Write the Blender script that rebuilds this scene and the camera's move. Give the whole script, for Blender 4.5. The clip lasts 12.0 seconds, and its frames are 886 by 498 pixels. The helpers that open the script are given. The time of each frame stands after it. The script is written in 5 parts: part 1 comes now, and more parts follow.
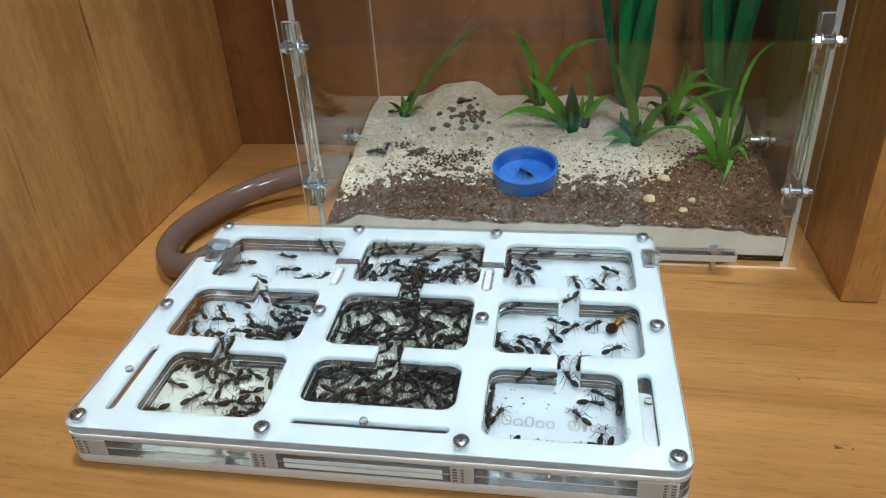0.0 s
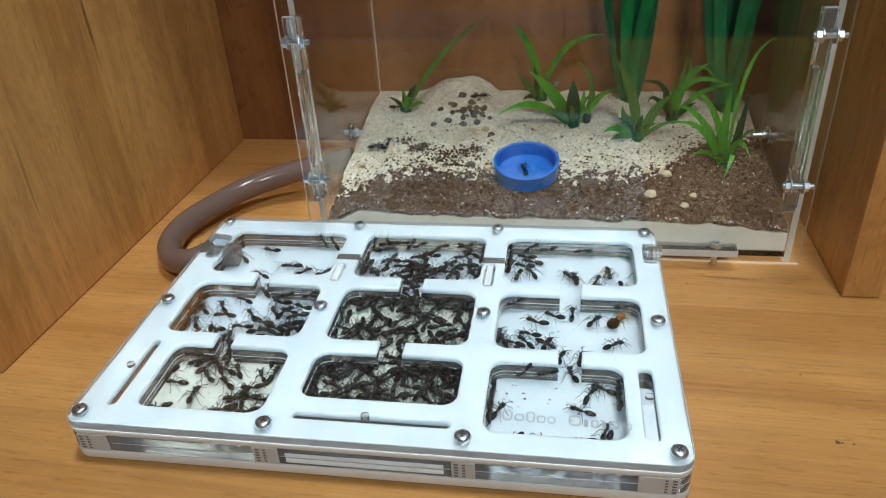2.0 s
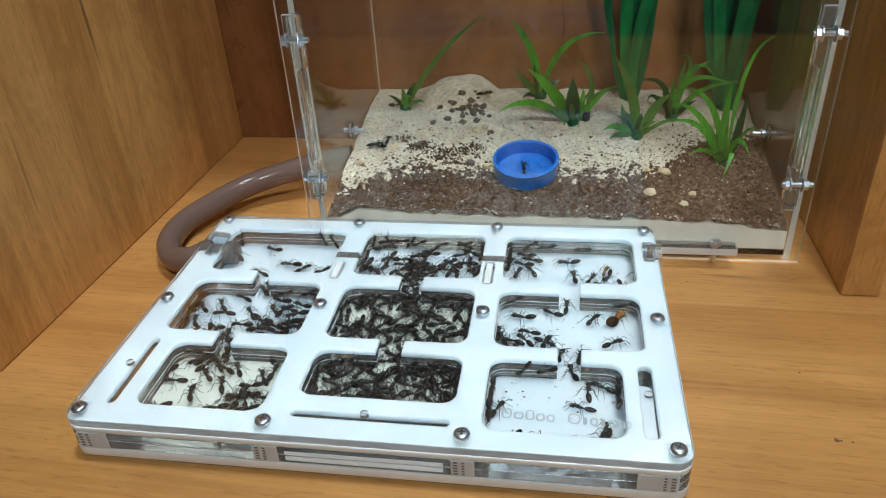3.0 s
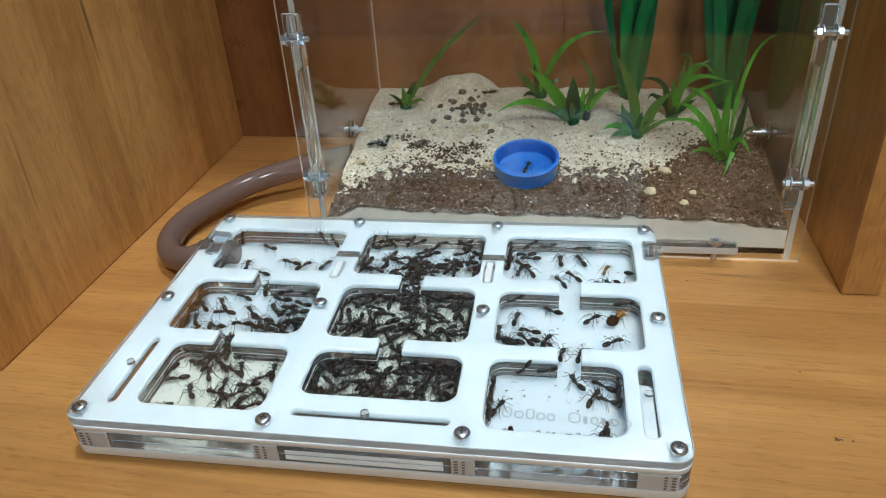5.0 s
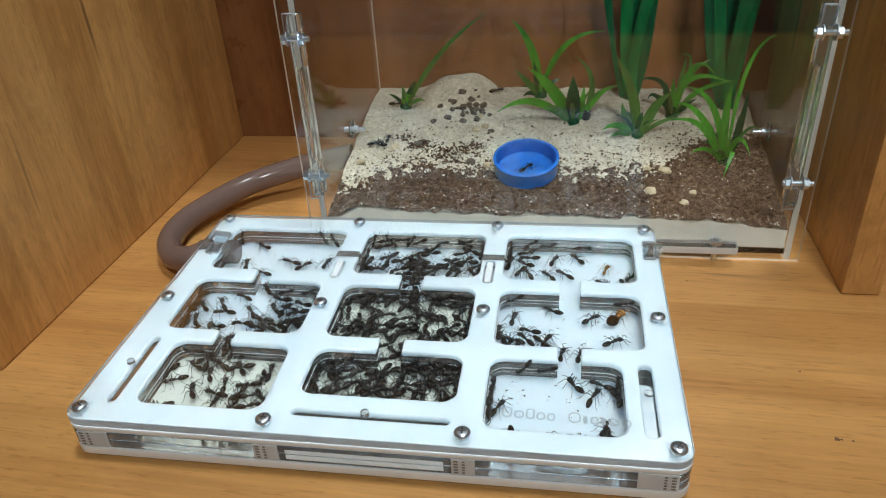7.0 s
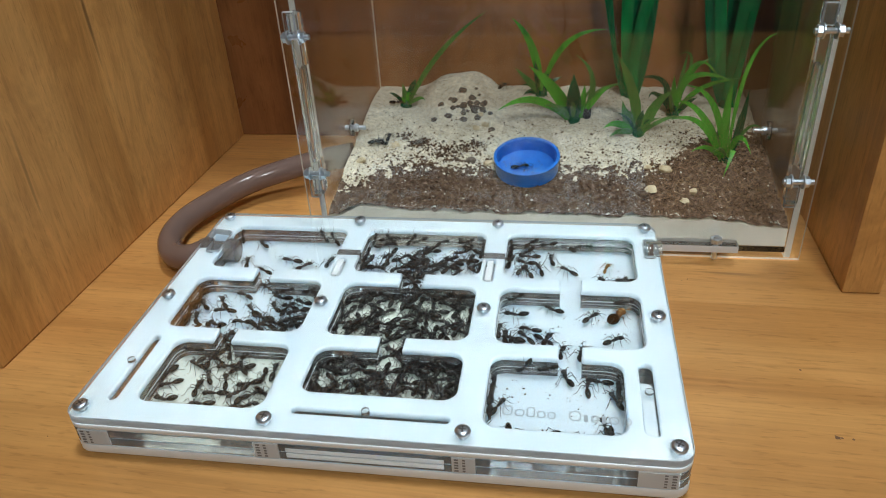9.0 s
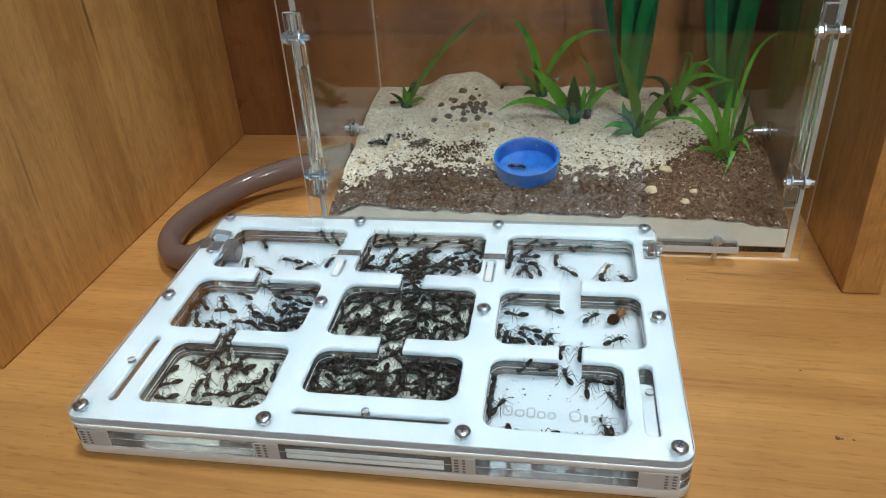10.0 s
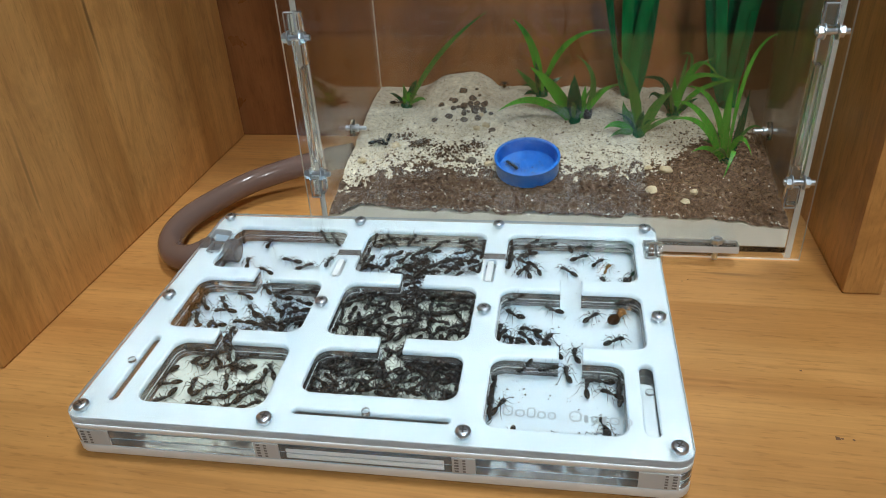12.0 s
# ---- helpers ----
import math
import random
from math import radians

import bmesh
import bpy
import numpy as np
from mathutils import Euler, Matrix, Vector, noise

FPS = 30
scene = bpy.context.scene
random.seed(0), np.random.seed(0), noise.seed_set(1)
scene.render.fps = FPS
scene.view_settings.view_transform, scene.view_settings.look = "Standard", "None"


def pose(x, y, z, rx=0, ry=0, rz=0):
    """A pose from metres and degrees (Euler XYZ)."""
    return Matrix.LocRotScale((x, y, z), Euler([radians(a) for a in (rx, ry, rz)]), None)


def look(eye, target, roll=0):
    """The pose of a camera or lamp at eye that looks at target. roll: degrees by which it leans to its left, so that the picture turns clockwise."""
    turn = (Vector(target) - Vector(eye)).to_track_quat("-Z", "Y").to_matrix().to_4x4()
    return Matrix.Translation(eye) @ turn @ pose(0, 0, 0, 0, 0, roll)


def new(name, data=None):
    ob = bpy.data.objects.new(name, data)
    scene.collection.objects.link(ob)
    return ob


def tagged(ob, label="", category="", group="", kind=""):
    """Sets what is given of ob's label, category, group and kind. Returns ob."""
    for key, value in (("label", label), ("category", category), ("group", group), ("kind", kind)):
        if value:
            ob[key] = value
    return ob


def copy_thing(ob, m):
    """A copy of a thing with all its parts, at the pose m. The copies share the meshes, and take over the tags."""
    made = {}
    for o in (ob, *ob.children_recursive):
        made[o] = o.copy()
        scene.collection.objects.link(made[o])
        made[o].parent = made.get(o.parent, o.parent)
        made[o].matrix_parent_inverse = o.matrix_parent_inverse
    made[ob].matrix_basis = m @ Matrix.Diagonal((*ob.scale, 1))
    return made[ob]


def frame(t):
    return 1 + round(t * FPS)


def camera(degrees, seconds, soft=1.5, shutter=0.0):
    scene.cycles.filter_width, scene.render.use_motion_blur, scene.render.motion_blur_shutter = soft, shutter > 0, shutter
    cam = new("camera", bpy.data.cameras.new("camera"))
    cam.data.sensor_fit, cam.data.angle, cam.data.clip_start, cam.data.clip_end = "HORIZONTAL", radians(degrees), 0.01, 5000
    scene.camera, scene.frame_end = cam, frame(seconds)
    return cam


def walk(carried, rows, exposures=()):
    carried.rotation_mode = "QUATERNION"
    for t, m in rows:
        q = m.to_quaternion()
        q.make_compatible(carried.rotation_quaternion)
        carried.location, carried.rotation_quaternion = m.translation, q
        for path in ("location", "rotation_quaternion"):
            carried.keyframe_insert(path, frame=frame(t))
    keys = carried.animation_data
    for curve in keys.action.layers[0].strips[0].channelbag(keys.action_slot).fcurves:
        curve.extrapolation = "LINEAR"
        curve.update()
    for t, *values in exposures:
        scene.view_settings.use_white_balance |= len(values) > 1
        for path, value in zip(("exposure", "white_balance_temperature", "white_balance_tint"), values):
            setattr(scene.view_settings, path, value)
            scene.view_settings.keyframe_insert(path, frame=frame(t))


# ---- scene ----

# ---------- camera: a phone on a stand that tilts a little ----------
EYE = (0.16963, -0.17650, 0.20232)
cam = camera(61.757, 12.0, soft=1.05)
TILTS = [
    (0.0, 59.065, 3.020, 8.399), (0.5, 59.007, 3.034, 8.450), (1.0, 58.912, 3.060, 8.472), (1.5, 58.824, 3.085, 8.480),
    (2.0, 58.712, 3.090, 8.462), (2.5, 58.618, 3.065, 8.448), (3.0, 58.566, 3.055, 8.430), (3.6, 58.530, 3.062, 8.434),
    (4.3, 58.505, 3.068, 8.440), (5.0, 58.493, 3.072, 8.444), (5.5, 58.490, 3.075, 8.446), (6.0, 58.492, 3.077, 8.446),
    (6.5, 58.490, 3.076, 8.446), (7.0, 58.480, 3.075, 8.448), (7.6, 58.445, 3.080, 8.458), (8.3, 58.395, 3.085, 8.474),
    (9.0, 58.365, 3.090, 8.487), (9.5, 58.378, 3.090, 8.496), (10.0, 58.398, 3.085, 8.504), (10.5, 58.408, 3.082, 8.508),
    (11.0, 58.404, 3.078, 8.518), (11.5, 58.398, 3.078, 8.526), (12.0, 58.395, 3.075, 8.536)]
walk(cam, [(t, pose(*EYE, rx, ry, rz)) for t, rx, ry, rz in TILTS], exposures=[(0.0, 0.0), (12.0, 0.0)])

# ---------- light: one ceiling lamp over a closed room ----------
world = bpy.data.worlds.new("world")
world.use_nodes = True
scene.world = world
world.node_tree.nodes["Background"].inputs["Color"].default_value = (0.75, 0.85, 1.0, 1)
world.node_tree.nodes["Background"].inputs["Strength"].default_value = 0.02
LAMPS = [(0.32, 0.13, 1.735), (0.60, -1.30, 1.735)]
for place, watts in zip(LAMPS, (10.6, 18.6)):
    lamp_data = bpy.data.lights.new("ceiling_lamp_light", "AREA")
    lamp_data.shape, lamp_data.size, lamp_data.energy, lamp_data.color = "DISK", 0.34, watts, (0.80, 0.93, 0.99)
    new("ceiling_lamp_light", lamp_data).matrix_world = look(place, (place[0], place[1], 0))

# ---------- materials ----------
def material(name, colour=(0.8, 0.8, 0.8), rough=0.5, metal=0.0, ior=1.45, transmission=0.0, spec=0.5):
    m = bpy.data.materials.new(name)
    m.use_nodes = True
    b = m.node_tree.nodes["Principled BSDF"]
    b.inputs["Base Color"].default_value = (*colour, 1)
    b.inputs["Roughness"].default_value = rough
    b.inputs["Metallic"].default_value = metal
    b.inputs["IOR"].default_value = ior
    b.inputs["Transmission Weight"].default_value = transmission
    b.inputs["Specular IOR Level"].default_value = spec
    return m, m.node_tree, b


def node(tree, kind, **inputs):
    n = tree.nodes.new(kind)
    for key, value in inputs.items():
        n.inputs[key.replace("_", " ")].default_value = value
    return n


def ramp(tree, source, stops):
    r = tree.nodes.new("ShaderNodeValToRGB")
    els = r.color_ramp.elements
    while len(els) < len(stops):
        els.new(0.5)
    for e, (at, col) in zip(els, stops):
        e.position, e.color = at, (*col, 1)
    tree.links.new(source, r.inputs["Fac"])
    return r.outputs["Color"]


def coords(tree, scale=(1, 1, 1), turn=(0, 0, 0), kind="Object"):
    c = tree.nodes.new("ShaderNodeTexCoord")
    mp = tree.nodes.new("ShaderNodeMapping")
    mp.inputs["Scale"].default_value, mp.inputs["Rotation"].default_value = scale, turn
    tree.links.new(c.outputs[kind], mp.inputs["Vector"])
    return mp.outputs["Vector"]


def noise_tex(tree, vector, scale, detail=4.0, rough=0.55, distort=0.0):
    n = node(tree, "ShaderNodeTexNoise", Scale=scale, Detail=detail, Roughness=rough, Distortion=distort)
    tree.links.new(vector, n.inputs["Vector"])
    return n.outputs["Fac"]


def mixed(tree, fac, a, b, blend="MIX"):
    m = tree.nodes.new("ShaderNodeMix")
    m.data_type, m.blend_type = "RGBA", blend
    for value, at in ((fac, 0), (a, 6), (b, 7)):
        if isinstance(value, (int, float)):
            m.inputs[at].default_value = value
        elif isinstance(value, tuple):
            m.inputs[at].default_value = (*value, 1)
        else:
            tree.links.new(value, m.inputs[at])
    return m.outputs[2]


def bumped(tree, b, height, strength, distance):
    n = node(tree, "ShaderNodeBump", Strength=strength, Distance=distance)
    tree.links.new(height, n.inputs["Height"])
    tree.links.new(n.outputs["Normal"], b.inputs["Normal"])


def wood(name, along, light, dark, rough=0.36, fleck=(0.09, 0.035, 0.012), across=1.0, curl=2.4, reach=0.30, boards=False, weight=0.7):
    """Alder laminate; along: the axis of the grain."""
    m, t, b = material(name, rough=rough)
    k = "xyz".index(along)

    def stretched(f):
        s = [1.0, 1.0, 1.0]
        s[k] = f
        v = coords(t, tuple(s))
        if boards:
            # every board is cut from another part of the trunk
            info, add, far = t.nodes.new("ShaderNodeObjectInfo"), t.nodes.new("ShaderNodeVectorMath"), t.nodes.new("ShaderNodeVectorMath")
            far.operation, add.operation = "SCALE", "ADD"
            far.inputs[0].default_value = (3.7, 9.1, 5.3)
            t.links.new(info.outputs["Random"], far.inputs["Scale"])
            t.links.new(v, add.inputs[0])
            t.links.new(far.outputs["Vector"], add.inputs[1])
            v = add.outputs["Vector"]
        return v
    mid = tuple((x + y) / 2 for x, y in zip(dark, light))
    # wide bands of veneer, their figure, the year lines, the fine grain and the pores
    bands = noise_tex(t, stretched(0.06), 20 * across, 2, 0.5, 0.4)
    figure = noise_tex(t, stretched(reach), 34 * across, 6, 0.66, curl)
    lines = noise_tex(t, stretched(0.03), 150 * across, 4, 0.6, 0.3)
    fine = noise_tex(t, stretched(0.02), 620, 3, 0.6, 0.2)
    pores = noise_tex(t, stretched(0.13), 800, 2, 0.5, 0.0)
    cloud = noise_tex(t, stretched(0.75), 24, 5, 0.6, 1.2)
    c = ramp(t, bands, [(0.34, dark), (0.46, mid), (0.54, light), (0.66, mid)])
    c = mixed(t, weight, c, ramp(t, figure, [(0.30, (0.72, 0.66, 0.58)), (0.47, (0.96, 0.94, 0.90)), (0.53, (1.08, 1.08, 1.06)), (0.70, (0.86, 0.82, 0.76))]), "MULTIPLY")
    c = mixed(t, 0.4, c, ramp(t, lines, [(0.34, (0.74, 0.69, 0.62)), (0.46, (1.0, 0.99, 0.97)), (0.66, (1.08, 1.08, 1.07))]), "MULTIPLY")
    c = mixed(t, 0.38, c, ramp(t, fine, [(0.32, (0.74, 0.70, 0.64)), (0.62, (1.04, 1.04, 1.04))]), "MULTIPLY")
    c = mixed(t, 0.42, c, ramp(t, pores, [(0.30, (0.60, 0.52, 0.44)), (0.42, (1.0, 1.0, 1.0))]), "MULTIPLY")
    c = mixed(t, 0.55, c, ramp(t, cloud, [(0.3, (0.82, 0.78, 0.72)), (0.7, (1.12, 1.11, 1.08))]), "MULTIPLY")
    if boards:
        info = t.nodes.new("ShaderNodeObjectInfo")
        c = mixed(t, 1.0, c, ramp(t, info.outputs["Random"], [(0.0, (0.92, 0.91, 0.89)), (1.0, (1.05, 1.05, 1.05))]), "MULTIPLY")
    streaks = noise_tex(t, stretched(0.06), 95, 1.5, 0.4, 0.3)
    c = mixed(t, ramp(t, streaks, [(0.715, (0, 0, 0)), (0.76, (0.7, 0.7, 0.7))]), c, fleck)
    t.links.new(c, b.inputs["Base Color"])
    t.links.new(ramp(t, cloud, [(0.3, (rough - 0.06,) * 3), (0.7, (rough + 0.1,) * 3)]), b.inputs["Roughness"])
    bumped(t, b, fine, 0.15, 0.0003)
    return m


def speckled(name, stops, scale, rough=0.9, bump=0.5, bump_scale=900, distance=0.0006):
    m, t, b = material(name, rough=rough, spec=0.2)
    v = coords(t)
    base = ramp(t, noise_tex(t, v, scale, 6, 0.65), stops)
    big = ramp(t, noise_tex(t, v, scale * 0.12, 3), [(0.3, (0.8, 0.78, 0.75)), (0.7, (1.05, 1.03, 1.0))])
    t.links.new(mixed(t, 0.7, base, big, "MULTIPLY"), b.inputs["Base Color"])
    bumped(t, b, noise_tex(t, v, bump_scale, 4, 0.7), bump, distance)
    return m


def translucent(t, b, colour, share):
    """Let a share of the light pass diffusely through a thin sheet."""
    thin = t.nodes.new("ShaderNodeBsdfTranslucent")
    if isinstance(colour, tuple):
        thin.inputs["Color"].default_value = (*colour, 1)
    else:
        t.links.new(colour, thin.inputs["Color"])
    blend = node(t, "ShaderNodeMixShader", Fac=share)
    t.links.new(b.outputs["BSDF"], blend.inputs[1])
    t.links.new(thin.outputs["BSDF"], blend.inputs[2])
    t.links.new(blend.outputs["Shader"], t.nodes["Material Output"].inputs["Surface"])


def clear(name, tint=(0.97, 0.985, 0.98), rough=0.02, ior=1.47, scratch=0.0):
    m, t, b = material(name, tint, rough, 0, ior, 1.0)
    if scratch:
        s = noise_tex(t, coords(t, (1, 1, 1)), 60, 4, 0.6)
        r = ramp(t, s, [(0.45, (rough,) * 3), (0.8, (rough + scratch,) * 3)])
        t.links.new(r, b.inputs["Roughness"])
    return m


M_TABLE = wood("table_wood", "x", (0.695, 0.348, 0.112), (0.57, 0.262, 0.077), curl=1.2, reach=0.10, across=0.9, boards=True, weight=0.3)
M_SIDE = wood("side_wood", "z", (0.74, 0.405, 0.140), (0.55, 0.268, 0.078), reach=0.34, curl=3.4, weight=0.6)
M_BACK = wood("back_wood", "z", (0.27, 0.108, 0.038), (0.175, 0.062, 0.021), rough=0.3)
M_PAINT = speckled("wall_paint", [(0.3, (0.25, 0.24, 0.23)), (0.7, (0.31, 0.30, 0.29))], 6, 0.8, 0.15, 300, 0.001)
M_CARPET = speckled("floor_cover", [(0.3, (0.22, 0.205, 0.19)), (0.7, (0.32, 0.30, 0.28))], 20, 0.9)
M_CLEAR = clear("clear_acrylic", scratch=0.05)
M_GLASS = clear("tank_acrylic", (0.965, 0.975, 0.96), 0.015, 1.45)
M_EDGE, _t, _b = material("clear_wall_acrylic", (0.965, 0.97, 0.965), 0.03, 0, 1.46, 0.945)
M_BAR, _t, _b = material("clear_bar_acrylic", (0.95, 0.965, 0.96), 0.04, 0, 1.34, 0.97)
M_SLEEVE, _t, _b = material("sleeve_vinyl", (0.60, 0.56, 0.54), 0.12, 0, 1.3, 0.85)
M_FROST, _t, _b = material("sawn_acrylic_edge", (0.74, 0.79, 0.81), 0.5, 0, 1.3, 0.3)
_t.links.new(ramp(_t, noise_tex(_t, coords(_t, (1, 1, 4)), 160, 4), [(0.3, (0.46, 0.48, 0.49)), (0.7, (0.70, 0.72, 0.73))]), _b.inputs["Base Color"])
translucent(_t, _b, (0.72, 0.74, 0.75), 0.35)
M_PANE_EDGE, _t, _b = material("polished_acrylic_edge", (0.93, 0.89, 0.80), 0.25, 0, 1.3, 0.35)
translucent(_t, _b, (0.95, 0.91, 0.83), 0.4)
M_SIDEPANE = clear("tank_side_acrylic", (0.94, 0.945, 0.93), 0.03, 1.26)
M_TUBE, _t, _b = material("tube_vinyl", (0.27, 0.175, 0.145), 0.14, 0, 1.4, 0.28)


def make_white(name, a, b2, rough, glow=0.0):
    m, t, b = material(name, rough=rough)
    v = coords(t)
    c = ramp(t, noise_tex(t, v, 45, 4), [(0.3, a), (0.7, b2)])
    t.links.new(c, b.inputs["Base Color"])
    b.inputs["Subsurface Weight"].default_value = glow
    b.inputs["Subsurface Radius"].default_value = (0.004, 0.0045, 0.005)
    b.inputs["Subsurface Scale"].default_value = 1.0
    bumped(t, b, noise_tex(t, v, 1400, 2), 0.05, 0.0002)
    if glow:
        # thin opal acrylic lets a part of the light through
        translucent(t, b, c, 0.40)
    return m


M_WHITE = make_white("white_acrylic", (0.715, 0.795, 0.85), (0.775, 0.85, 0.90), 0.3, 0.8)
M_BAND = make_white("white_edge_acrylic", (0.78, 0.79, 0.78), (0.84, 0.85, 0.84), 0.4)
M_FLOOR_C = make_white("cream_chamber_floor", (0.42, 0.43, 0.37), (0.53, 0.54, 0.48), 0.6)
M_SAND = speckled("white_sand", [(0.26, (0.30, 0.25, 0.18)), (0.38, (0.62, 0.55, 0.42)), (0.58, (0.80, 0.73, 0.58)), (0.72, (0.92, 0.86, 0.73))], 420, 0.95, 0.7, 1300)
_t = M_SAND.node_tree
_b = _t.nodes["Principled BSDF"]
t_c = _b.inputs["Base Color"].links[0].from_socket
stain = ramp(_t, noise_tex(_t, coords(_t), 34, 7, 0.72, 0.6), [(0.44, (0, 0, 0)), (0.66, (0.62, 0.62, 0.62))])
_t.links.new(mixed(_t, stain, t_c, (0.36, 0.285, 0.20)), _b.inputs["Base Color"])
M_SANDFACE = speckled("pressed_sand", [(0.25, (0.70, 0.64, 0.54)), (0.7, (0.84, 0.78, 0.68))], 90, 0.9, 0.2, 1500)
M_SOIL = speckled("dark_soil", [(0.32, (0.035, 0.020, 0.013)), (0.52, (0.14, 0.085, 0.057)), (0.70, (0.34, 0.245, 0.18))], 480, 0.97, 0.9, 900, 0.0012)
M_GRAIN = speckled("sand_grain", [(0.3, (0.58, 0.52, 0.42)), (0.7, (0.80, 0.76, 0.68))], 500, 0.9, 0.2)
M_CLOD = speckled("soil_clod", [(0.35, (0.040, 0.023, 0.013)), (0.65, (0.20, 0.12, 0.07))], 350, 0.97, 0.6)
M_SPECK = speckled("dark_speck", [(0.3, (0.030, 0.022, 0.016)), (0.7, (0.22, 0.17, 0.13))], 200, 0.9, 0.2)
M_FIBRE = speckled("peat_fibre", [(0.3, (0.16, 0.10, 0.055)), (0.7, (0.42, 0.31, 0.19))], 60, 0.9, 0.1)
M_PEBBLE = speckled("pebble_stone", [(0.3, (0.52, 0.40, 0.24)), (0.7, (0.74, 0.64, 0.46))], 120, 0.7, 0.2)
M_GREYSTONE = speckled("grey_gravel", [(0.3, (0.075, 0.058, 0.045)), (0.7, (0.25, 0.20, 0.16))], 160, 0.85, 0.3)
M_STEEL, _t, _b = material("zinc_steel", (0.80, 0.81, 0.83), 0.33, 1.0)
t_c = ramp(_t, noise_tex(_t, coords(_t), 700, 3), [(0.3, (0.55, 0.60, 0.66)), (0.7, (0.80, 0.86, 0.92))])
_t.links.new(t_c, _b.inputs["Base Color"])
M_RECESS, _t, _b = material("screw_recess", (0.16, 0.16, 0.17), 0.4, 0.8)
M_BROWN = speckled("brown_strip", [(0.3, (0.17, 0.085, 0.045)), (0.7, (0.28, 0.15, 0.085))], 90, 0.5, 0.2)
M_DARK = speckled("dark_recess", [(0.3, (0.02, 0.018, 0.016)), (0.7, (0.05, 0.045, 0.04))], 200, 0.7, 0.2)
M_BLUE, _t, _b = material("blue_plastic", (0.012, 0.10, 0.62), 0.32)
t_c = ramp(_t, noise_tex(_t, coords(_t), 220, 4), [(0.3, (0.008, 0.105, 0.46)), (0.7, (0.018, 0.185, 0.63))])
_t.links.new(t_c, _b.inputs["Base Color"])


def leaf_material(name, a, b2, rough=0.32):
    m, t, b = material(name, rough=rough)
    c = ramp(t, noise_tex(t, coords(t, (1, 1, 0.3)), 120, 4), [(0.3, a), (0.7, b2)])
    c = mixed(t, 0.8, c, ramp(t, noise_tex(t, coords(t, (1, 1, 0.06)), 950, 3), [(0.32, (0.62, 0.66, 0.6)), (0.5, (1.0, 1.0, 1.0)), (0.68, (1.3, 1.22, 1.2))]), "MULTIPLY")
    t.links.new(c, b.inputs["Base Color"])
    bumped(t, b, noise_tex(t, coords(t), 600, 2), 0.15, 0.0004)
    translucent(t, b, c, 0.3)
    return m


M_LEAF = leaf_material("fresh_green_plastic", (0.030, 0.25, 0.016), (0.11, 0.50, 0.045))
M_LEAF_D = leaf_material("dark_green_plastic", (0.0006, 0.06, 0.021), (0.002, 0.13, 0.042))
M_LEAF_Y = leaf_material("olive_green_plastic", (0.05, 0.18, 0.035), (0.11, 0.30, 0.06))
M_ANT = speckled("black_chitin", [(0.3, (0.0055, 0.0052, 0.0050)), (0.7, (0.016, 0.0143, 0.0122))], 900, 0.34, 0.3, 3000, 0.0001)
M_ANT.node_tree.nodes["Principled BSDF"].inputs["Specular IOR Level"].default_value = 0.5
M_ANT_G = speckled("banded_gaster", [(0.3, (0.0065, 0.0060, 0.0056)), (0.7, (0.027, 0.0235, 0.019))], 700, 0.24, 0.2, 3000, 0.0001)
M_YOUNG = speckled("tan_chitin", [(0.3, (0.035, 0.015, 0.005)), (0.7, (0.14, 0.058, 0.017))], 600, 0.25, 0.1, 3000, 0.0001)
M_ANT_G.node_tree.nodes["Principled BSDF"].inputs["Specular IOR Level"].default_value = 0.5
M_LEG, _t, _b = material("dark_leg", (0.012, 0.0102, 0.0088), 0.4)
M_AMBER = speckled("amber_chitin", [(0.3, (0.12, 0.05, 0.011)), (0.7, (0.25, 0.115, 0.028))], 700, 0.3, 0.2, 3000, 0.0001)
M_AMBER_D = speckled("brown_chitin", [(0.3, (0.012, 0.005, 0.002)), (0.7, (0.062, 0.026, 0.008))], 260, 0.14, 0.1, 3000, 0.0001)
M_LAMP, _t, _b = material("lamp_diffuser", (0.9, 0.9, 0.9), 0.5)
_b.inputs["Emission Color"].default_value = (0.93, 0.97, 1.0, 1)
_b.inputs["Emission Strength"].default_value = 12.0
M_ETCH, _t, _b = material("etched_grey", (0.47, 0.505, 0.52), 0.6, 0, 1.2, 0.2)
M_THREAD, _t, _b = material("thread_grey", (0.20, 0.19, 0.185), 0.5, 0.3)
M_BLOCK, _t, _b = material("clear_block_acrylic", (0.95, 0.955, 0.95), 0.2, 0, 1.3, 0.3)
translucent(_t, _b, (0.95, 0.955, 0.955), 0.25)
M_LEAF_M = leaf_material("ribbon_green_plastic", (0.0015, 0.19, 0.050), (0.007, 0.40, 0.10), 0.26)
M_LEAF_R = leaf_material("deep_ribbon_green_plastic", (0.0008, 0.12, 0.040), (0.003, 0.25, 0.08), 0.26)

# ---------- building helpers ----------
def box(bm, x0, x1, y0, y1, z0, z1, bevel=0.0):
    r = bmesh.ops.create_cube(bm, size=1.0)
    for v in r["verts"]:
        v.co = Vector((x0 + (v.co.x + 0.5) * (x1 - x0), y0 + (v.co.y + 0.5) * (y1 - y0), z0 + (v.co.z + 0.5) * (z1 - z0)))
    if bevel:
        es = list({e for v in r["verts"] for e in v.link_edges})
        bmesh.ops.bevel(bm, geom=es, offset=bevel, segments=2, profile=0.6, affect="EDGES")
    return bm


def cyl(bm, r0, r1, depth, m, seg=20):
    bmesh.ops.create_cone(bm, cap_ends=True, segments=seg, radius1=r0, radius2=r1, depth=depth, matrix=m)
    return bm


